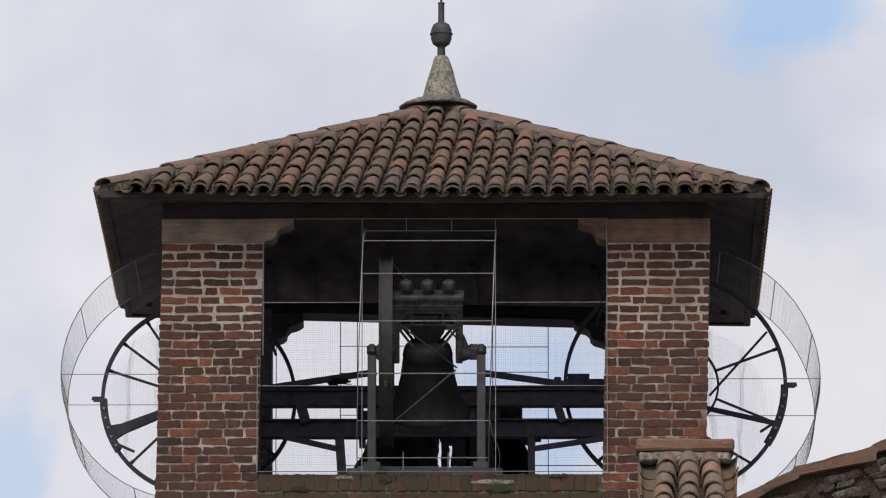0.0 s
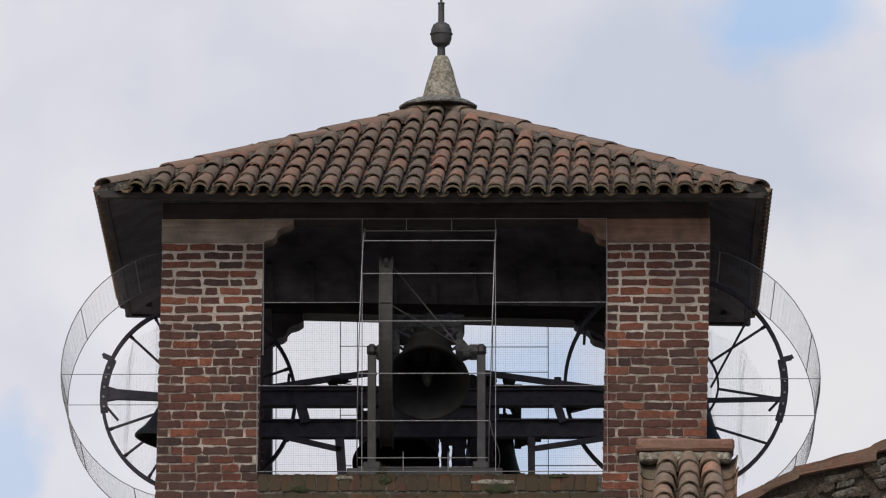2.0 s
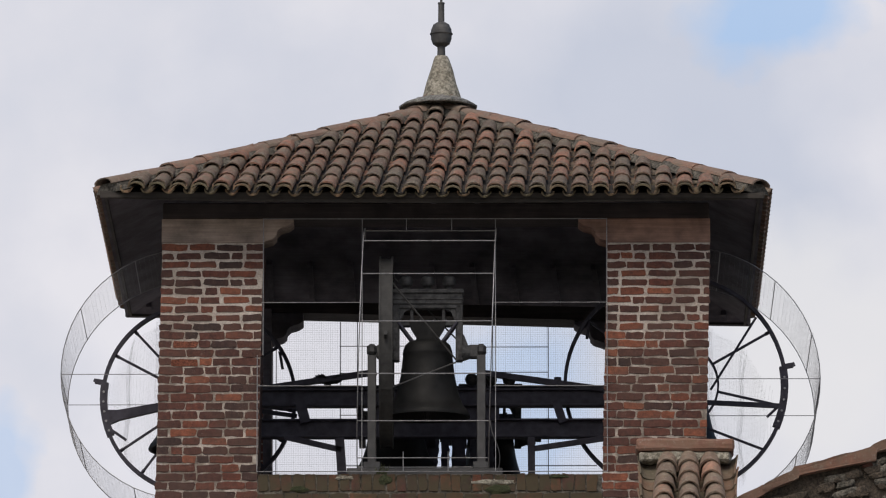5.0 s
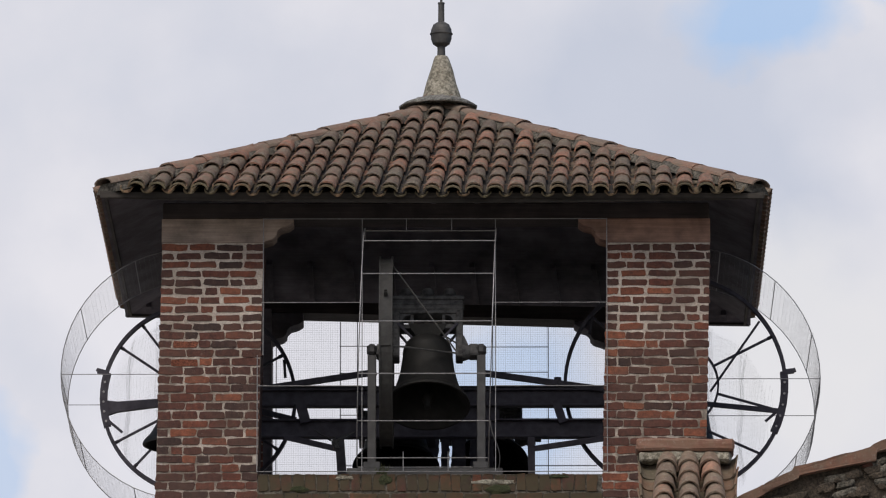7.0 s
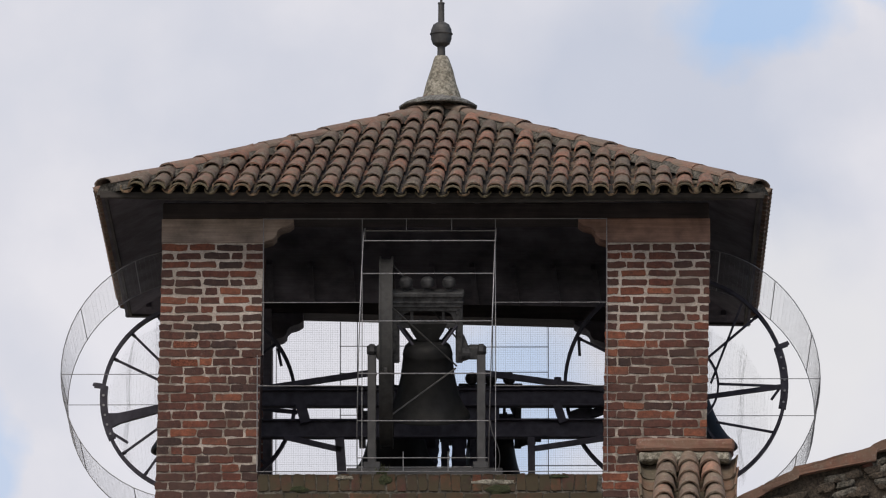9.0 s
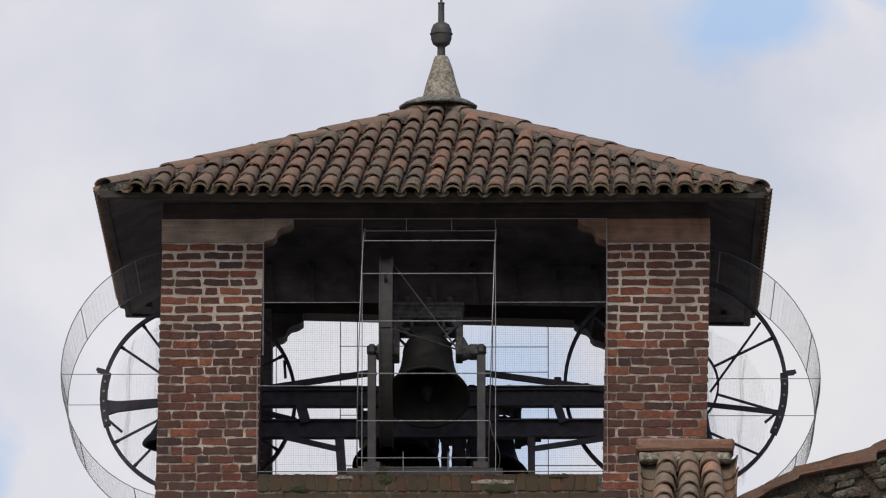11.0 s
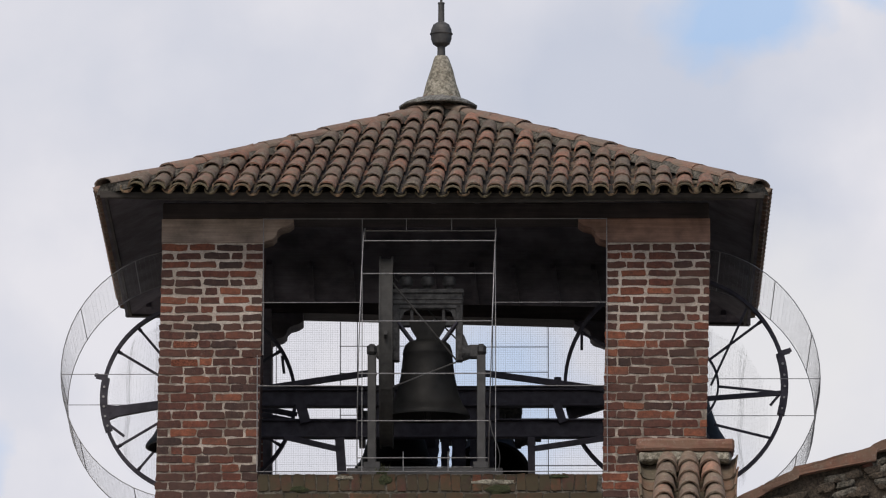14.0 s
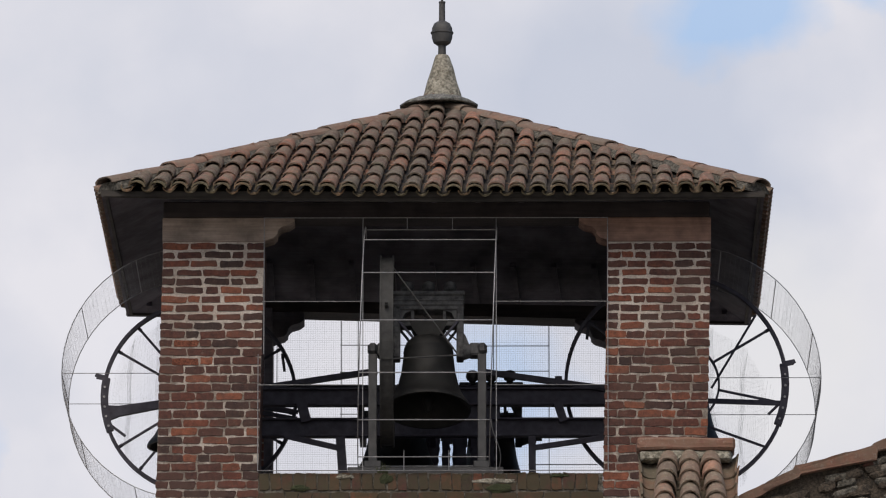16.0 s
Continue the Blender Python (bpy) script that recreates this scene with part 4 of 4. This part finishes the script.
# ---- church roof in front ----
bm = bmesh.new()
box(bm, 1.96, 2.77, -5.0, -4.2, 0, 18.6)
extrude(bm, [(1.95, 18.6), (2.78, 18.6), (2.78, 19.20), (1.95, 19.20)], -4.55, -4.2)
turret = thing("wall_turret", bm, WALL, "narrow brick turret of the church below a small tiled roof", "wall", "structure")
small_roof = tagged(new("small_roof"), "little lean-to roof of barrel tiles with a brick ridge", "roof")
bm = bmesh.new()
vs6 = [bm.verts.new(v) for v in ((1.98, -5.55, 18.45), (2.76, -5.55, 18.45), (2.76, -4.6, 19.17), (1.98, -4.6, 19.17),
                                 (1.98, -5.55, 18.40), (2.76, -5.55, 18.40), (2.76, -4.6, 19.12), (1.98, -4.6, 19.12))]
for f in ((0, 1, 2, 3), (7, 6, 5, 4), (0, 4, 5, 1), (1, 5, 6, 2), (2, 6, 7, 3), (3, 7, 4, 0)):
    bm.faces.new([vs6[i] for i in f])
part("roof_bed", bm, OLDMORTAR, small_roof, "dirty mortar bed")
up = Vector((0, 0.95, 0.72))
nn = Vector((0, -0.72, 0.95)).normalized()
SMALL = [tile_mesh("barrel_tile", 0.42, 0.212, 0.155, 0.125, 0.088, 0.017, False, 30 + k, PALETILE) for k in range(4)]
SMALLPAN = [tile_mesh("pan_tile", 0.42, 0.20, 0.24, 0.08, 0.09, 0.018, True, 40 + k, MOSSPAN) for k in range(3)]
for c in range(3):
    for row in range(5):
        lay(SMALL[rng.randrange(4)], Vector((2.165 + 0.225 * c + (c - 1) * 0.012 * (2 - row), -5.55, 18.45)) + up.normalized() * (row * 0.225 - 0.03) + nn * 0.10, up - nn * 0.06, nn, small_roof, rng, 2.5)
for c in range(4):
    for row in range(5):
        lay(SMALLPAN[rng.randrange(3)], Vector((2.035 + 0.232 * c, -5.55, 18.45)) + up.normalized() * (row * 0.225 - 0.05) + nn * 0.085, up - nn * 0.06, nn, small_roof, rng, 2.5)
bm = box(bmesh.new(), 1.905, 2.82, -4.82, -4.35, 19.268, 19.382, 0.02)
bmesh.ops.subdivide_edges(bm, edges=bm.edges[:], cuts=5, use_grid_fill=True)
for v in bm.verts:
    v.co += noise.noise_vector(v.co * 11) * 0.012 + noise.noise_vector(v.co * 31) * 0.006
part("ridge_slab", bm, REDTILE, small_roof, "reddish brick slab along the ridge")
bm = box(bmesh.new(), 1.935, 2.79, -4.80, -4.37, 19.165, 19.265, 0.02)
bmesh.ops.subdivide_edges(bm, edges=bm.edges[:], cuts=9, use_grid_fill=True)
for v in bm.verts:
    v.co += noise.noise_vector(v.co * 13) * 0.022
part("ridge_mortar", bm, STONE, small_roof, "rough mortar under the ridge slab")

# gable of the church, rising away from the turret
bm = bmesh.new()
RAKE = 0.385


def rake(x):
    return 18.665 + (x - 2.6) * RAKE


extrude(bm, [(2.775, 0), (9.2, 0), (9.2, rake(6.0) - 3.2 * RAKE), (6.0, rake(6.0)), (2.775, rake(2.775))], -5.0, -4.3)
gable = thing("wall_gable", bm, RUBBLE, "rough rubble and brick church gable with moss", "wall", "structure")
coping = tagged(new("gable_coping"), "sloping row of reddish coping tiles on the church gable", "coping")
for k, (x0, x1, z0, z1, th) in enumerate(((2.2, 2.62, 18.47, 18.69, 0.09), (2.60, 3.10, 18.66, 18.885, 0.09), (3.08, 3.41, 18.89, 19.045, 0.09), (3.36, 4.135, 19.055, 19.25, 0.13),
                                            (4.10, 4.85, 19.275, 19.52, 0.13), (4.83, 5.5, 19.55, 19.79, 0.15), (5.48, 6.1, 19.82, 20.06, 0.15))):
    bm = bmesh.new()
    extrude(bm, [(x0, z0 - 0.085), (x1, z1 - th), (x1 + 0.015, z1 - 0.03), (x1 - 0.02, z1), (x0 + 0.01, z0), (x0 - 0.01, z0 - 0.03)], -5.1, -4.6)
    bmesh.ops.subdivide_edges(bm, edges=bm.edges[:], cuts=7, use_grid_fill=True)
    for v in bm.verts:
        v.co += noise.noise_vector(v.co * 7 + Vector((k, 0, 0))) * 0.014 + noise.noise_vector(v.co * 27) * 0.009
    part("coping_tile", bm, COPING, coping)
rng = random.Random(11)
for k in range(80):
    x = rng.uniform(2.85, 4.6)
    z = rake(x) - 0.14 - rng.random() * 0.5
    w, h = rng.uniform(0.04, 0.15), rng.uniform(0.022, 0.05)
    bm = bmesh.new()
    bmesh.ops.create_icosphere(bm, subdivisions=2, radius=1)
    for v in bm.verts:
        v.co = Vector([math.copysign(abs(q) ** 0.55, q) for q in v.co])
        v.co += noise.noise_vector(v.co * 1.7 + Vector((k, 3, 0))) * 0.32
        v.co = Vector((v.co.x * w, v.co.y * 0.05, v.co.z * h))
    o = part("stone", bm, (RUBBLE, OLDMORTAR, BRICK, RUBBLE, OLDMORTAR)[rng.randrange(5)], gable)
    o.matrix_basis = pose(x, -5.0, z, 0, -rng.uniform(5, 25), 0)


# ---- bricks ----
def brick_mesh(w, h, seed, mat):
    """A worn brick face, w by h, proud of the joint; its back is open."""
    rng = random.Random(seed)
    outline = []
    for x, z in ((-0.5, -0.36), (-0.44, -0.5), (-0.15, -0.5), (0.16, -0.5), (0.44, -0.5), (0.5, -0.34), (0.5, 0.34), (0.45, 0.5), (0.17, 0.5), (-0.16, 0.5), (-0.45, 0.5), (-0.5, 0.36)):
        outline.append((x * w + rng.uniform(-1, 1) * 0.0085, z * h + rng.uniform(-1, 1) * 0.006))
    bm = bmesh.new()
    front = [bm.verts.new((x * 0.985, rng.uniform(-0.002, 0.002), z * 0.955)) for x, z in outline]
    edge = [bm.verts.new((x, 0.0035, z)) for x, z in outline]
    back = [bm.verts.new((x, 0.05, z)) for x, z in outline]
    bm.faces.new(front)
    n = len(front)
    for k in range(n):
        j = (k + 1) % n
        bm.faces.new((front[k], edge[k], edge[j], front[j]))
        bm.faces.new((edge[k], back[k], back[j], edge[j]))
    return finish("brick", bm, mat)


LONG = [brick_mesh(0.245, 0.0625, k, BRICK) for k in range(14)]
SHORT = [brick_mesh(0.115, 0.0625, 20 + k, BRICK) for k in range(10)]
MID = [brick_mesh(0.175, 0.0625, 40 + k, BRICK) for k in range(5)]
OLD = [[brick_mesh(w, 0.0625, 80 + k, MOSSBRICK) for k in range(4)] for w in (0.245, 0.115, 0.175)]
RAW = [brick_mesh(0.175, 0.0625, 120 + k, RAWBRICK) for k in range(4)]
UPRIGHT = [brick_mesh(0.10, 0.165, 60 + k, MOSSBRICK) for k in range(5)]


def brickwork(parent, x0, x1, z0, z1, y, seed, shift, kinds):
    """Rough courses of long and short bricks between two edges."""
    rng = random.Random(seed)
    longs, shorts, mids = kinds
    z, row = z1 - COURSE / 2, 0
    while z > z0:
        a, b = shift(x0, z), shift(x1, z)
        x = a
        first = True
        while x < b - 0.03:
            roll = rng.random()
            if first and row % 2:
                w, pool = 0.115, shorts
            elif roll < 0.62:
                w, pool = 0.245, longs
            elif roll < 0.82:
                w, pool = 0.115, shorts
            else:
                w, pool = 0.175, mids
            s = rng.uniform(0.93, 1.08)
            joint = rng.uniform(0.014, 0.03) if z > 20.85 else rng.uniform(0.006, 0.017)
            if x + w * s > b - 0.02 or b - (x + w * s) < 0.05:
                s = (b - x) / w
            if s > 0.25:
                mesh = pool[rng.randrange(len(pool))]
                if abs(x + w * s / 2 + 2.43) < 0.15 and abs(z - 20.66) < 0.12 and rng.random() < 0.75:
                    mesh = RAW[rng.randrange(4)]
                    s *= w / 0.175
                    w = 0.175
                o = new("brick", mesh)
                o.parent = parent
                o.matrix_basis = pose(x + w * s / 2, y + rng.uniform(-0.003, 0.004), z + rng.uniform(-0.004, 0.004), 0, rng.uniform(-1.2, 1.2), 0) @ Matrix.Diagonal((s, 1, rng.uniform(0.9, 1.04) + (0.14 if z < 20.85 else 0.0), 1))
            x += w * s + joint
            first = False
        z -= COURSE
        row += 1


brickwork(pier_left, -2.62, -1.641, 18.99, TOP, -2.630, 3, lean, (LONG, SHORT, MID))
brickwork(pier_right, 1.660, 2.651, 18.99, TOP, -2.630, 4, lean, (LONG, SHORT, MID))
brickwork(parapet, -1.70, 1.61, 18.99, SILL - 0.185, -2.632, 8, lambda x, z: x, OLD)
rng = random.Random(9)
x = -1.69
while x < 1.56:
    s = rng.uniform(0.8, 1.15)
    o = new("brick", UPRIGHT[rng.randrange(5)])
    o.parent = parapet
    o.matrix_basis = pose(x + 0.05 * s, -2.632 + rng.uniform(-0.004, 0.004), SILL - 0.088 + rng.uniform(-0.006, 0.004), 0, rng.uniform(-2, 2), 0) @ Matrix.Diagonal((s, 1, rng.uniform(0.95, 1.03), 1))
    x += 0.10 * s + rng.uniform(0.008, 0.018)


def tuft(x, z, n, spread, tall, seed):
    """A few grass blades out of a joint."""
    rng = random.Random(seed)
    vs, fs = [], []
    for _ in range(n):
        bx, by = x + rng.uniform(-1, 1) * spread, -2.6 + rng.uniform(-0.03, 0.03)
        lx, h, w = rng.uniform(-1, 1) * 0.06, tall * rng.uniform(0.4, 1), 0.004
        k = len(vs)
        vs += [(bx - w, by, z), (bx + w, by, z), (bx + lx * 0.4 + w * 0.8, by - 0.01, z + h * 0.6), (bx + lx * 0.4 - w * 0.8, by - 0.01, z + h * 0.6), (bx + lx, by - 0.02, z + h)]
        fs += [(k, k + 1, k + 2, k + 3), (k + 3, k + 2, k + 4)]
    me = bpy.data.meshes.new("weeds")
    me.from_pydata(vs, [], fs)
    me.materials.append(MOSS)
    return tagged(new("weeds", me), "small green weeds growing on the brick parapet", "weeds", "weeds on the parapet")


def lump(name, x, z, w, h, mat, label, category, seed):
    """A rough flattened lump clinging to the parapet's face."""
    bm = bmesh.new()
    bmesh.ops.create_icosphere(bm, subdivisions=3, radius=1)
    for v in bm.verts:
        v.co *= 1 + 0.35 * noise.noise(v.co * 1.6 + Vector((seed, 0, 0))) + 0.15 * noise.noise(v.co * 4 + Vector((0, seed, 0)))
        v.co = Vector((x + v.co.x * w, -2.625 + v.co.y * 0.022, z + v.co.z * h))
    return thing(name, bm, mat, label, category)


tuft(-0.50, SILL - 0.03, 40, 0.05, 0.15, 1)
tuft(-0.44, SILL - 0.10, 26, 0.06, 0.10, 2)
tuft(0.62, SILL - 0.06, 24, 0.08, 0.05, 3)
lump("moss_clump", -0.48, SILL - 0.06, 0.07, 0.05, MOSS, "dark green moss clump on the brick parapet", "moss", 1)
lump("mortar_patch", -0.87, SILL - 0.04, 0.10, 0.022, STONE, "pale crumbling mortar patch on the parapet", "mortar", 3)
lump("mortar_patch", 0.56, SILL - 0.085, 0.20, 0.028, STONE, "pale crumbling mortar patch beside moss on the parapet", "mortar", 4)
lump("moss_clump", 0.62, SILL - 0.15, 0.12, 0.05, MOSS, "yellowish green moss clump below a mortar patch", "moss", 5)
lump("moss_clump", 1.2, SILL - 0.03, 0.10, 0.02, MOSS, "thin green moss on the parapet edge", "moss", 6)
lump("moss_clump", -1.3, SILL - 0.15, 0.09, 0.03, MOSS, "thin green moss between parapet bricks", "moss", 7)


# ---- what moves ----
def motions():
    swing_left = [(0, 0), (0.5, 7.8), (1, 17), (1.5, 24), (1.85, 25.3), (2, 25), (2.5, 20), (3, 11.7), (3.5, 4.8), (4, 1.8), (4.2, 2), (4.7, 6), (5.2, 13), (5.7, 19.5), (6.1, 21.3), (6.3, 21), (6.5, 20),
                  (7, 16), (7.5, 10.5), (8, 6.6), (8.5, 5.5), (9, 7.8), (9.2, 9), (9.7, 13.5), (10.2, 16.8), (10.6, 17.4), (11, 16.3), (11.3, 14.6), (11.5, 13.5), (12, 10.5), (12.5, 8.8), (13, 9.3),
                  (13.5, 11.1), (14, 13), (14.5, 14.4), (15, 14.8), (15.5, 13.5), (16, 12.3)]
    walk(bell_left, [(t, pose(-2.353, 0.0, 20.765, 0, a - 12, 0)) for t, a in swing_left])
    swing_right = [(0, 0), (0.5, -2.2), (1, -0.5), (1.5, 5.3), (2, 13.6), (2.5, 20.4), (3, 24.4), (3.25, 25), (3.5, 24.6), (4, 21.9), (4.2, 20), (4.6, 15.3), (5, 9.8), (5.5, 3.9), (6, 1.5), (6.3, 2), (6.5, 3),
                   (7, 7), (7.5, 12), (8, 17), (8.5, 20), (9, 20.5), (9.2, 20), (9.6, 17.4), (10, 13.5), (10.5, 9), (11, 6.2), (11.3, 5.4), (11.5, 5.5), (12, 6.6), (12.5, 9.2), (13, 12.5), (13.5, 15.3),
                   (14, 17), (14.5, 17), (15, 15.3), (15.5, 12.7), (16, 10.8)]
    walk(bell_right, [(t, pose(2.341, 0.0, 20.697, 0, 11.5 - a, 0)) for t, a in swing_right])
    swing_front = [(0, -20), (0.2, -14), (0.4, -6), (0.6, 6), (0.8, 22), (1, 39), (1.25, 55), (1.5, 65.5), (1.75, 68.5), (2, 63), (2.25, 51), (2.5, 36), (2.75, 14), (3, -4), (3.5, -21), (4, -29.5), (4.2, -28), (4.5, -20),
                   (5, 9), (5.5, 42), (6, 62), (6.3, 60), (6.5, 54.5), (7, 36), (7.5, 8), (8, -19), (8.5, -25), (9, -12), (9.2, -6), (9.5, 7), (10, 33), (10.5, 48), (11, 47), (11.3, 39), (11.5, 32), (12, 4), (12.5, -14),
                   (13, -18), (13.5, -14), (14, 9), (14.5, 40), (15, 52), (15.5, 46), (16, 27)]
    walk(bell_front, [(t, FRONT_AT @ pose(0, 0, 0, 0, a - 11.6, 0)) for t, a in swing_front])
    times = [k * 0.35 for k in range(46)] + [16.0]
    walk(bell_inner, [(t, INNER_AT @ pose(0, 0, 0, 0, 10 + 38 * math.cos(2 * math.pi * (t - 2.35) / 4.15) * math.exp(-t / 50) - 11.6, 0)) for t in times])
    walk(bell_far, [(t, FAR_AT @ pose(0, 0, 0, 0, 18 + 46 * math.cos(2 * math.pi * t / 3.5) * math.exp(-t / 50) - 11.6, 0)) for t in times])
    perch, floor_spot = pose(-1.02, -0.735, 20.625, 0, 16, 0), (-0.95, -1.25, 18.99)
    turned = pose(-1.06, -0.735, 20.625, 0, 0, -80)
    walk(pigeon, [(0.0, perch), (2.7, perch), (3.0, turned), (6.5, turned), (6.7, pose(-1.06, -0.735, 20.63, 0, 4, -60)), (6.8, pose(-1.03, -0.74, 20.635, 0, 8, -72)),
                  (6.9, pose(-1.0, -1.0, 20.32, 0, 20, -70)), (7.05, pose(-0.97, -1.2, 19.7, 0, 10, -80)), (7.25, pose(*floor_spot, 0, 0, -85)), (16.0, pose(*floor_spot, 0, 0, -85))])
    for w, u in ((wing_a, 1), (wing_b, -1)):
        shut = pose(-0.035, u * 0.034, 0.072, u * 14, 8, u * -80)
        half_way = pose(-0.035, u * 0.034, 0.075, u * 20, 0, u * -40)
        flap = pose(-0.035, u * 0.03, 0.08, u * 30, 0, u * -2)
        walk(w, [(0.0, shut), (6.68, shut), (6.74, half_way), (6.8, flap), (6.9, pose(-0.035, u * 0.03, 0.08, u * -8, 0, u * -18)), (7.0, flap), (7.1, half_way), (7.25, shut), (16.0, shut)])
    side = (FAR.to_3x3() @ Vector((1, 0, 0))).normalized()
    walk(sky_backdrop, [(t, Matrix.Translation(side * d) @ FAR) for t, d in ((0, 0.0), (8, 8.0), (16, 16.0))])


motions()
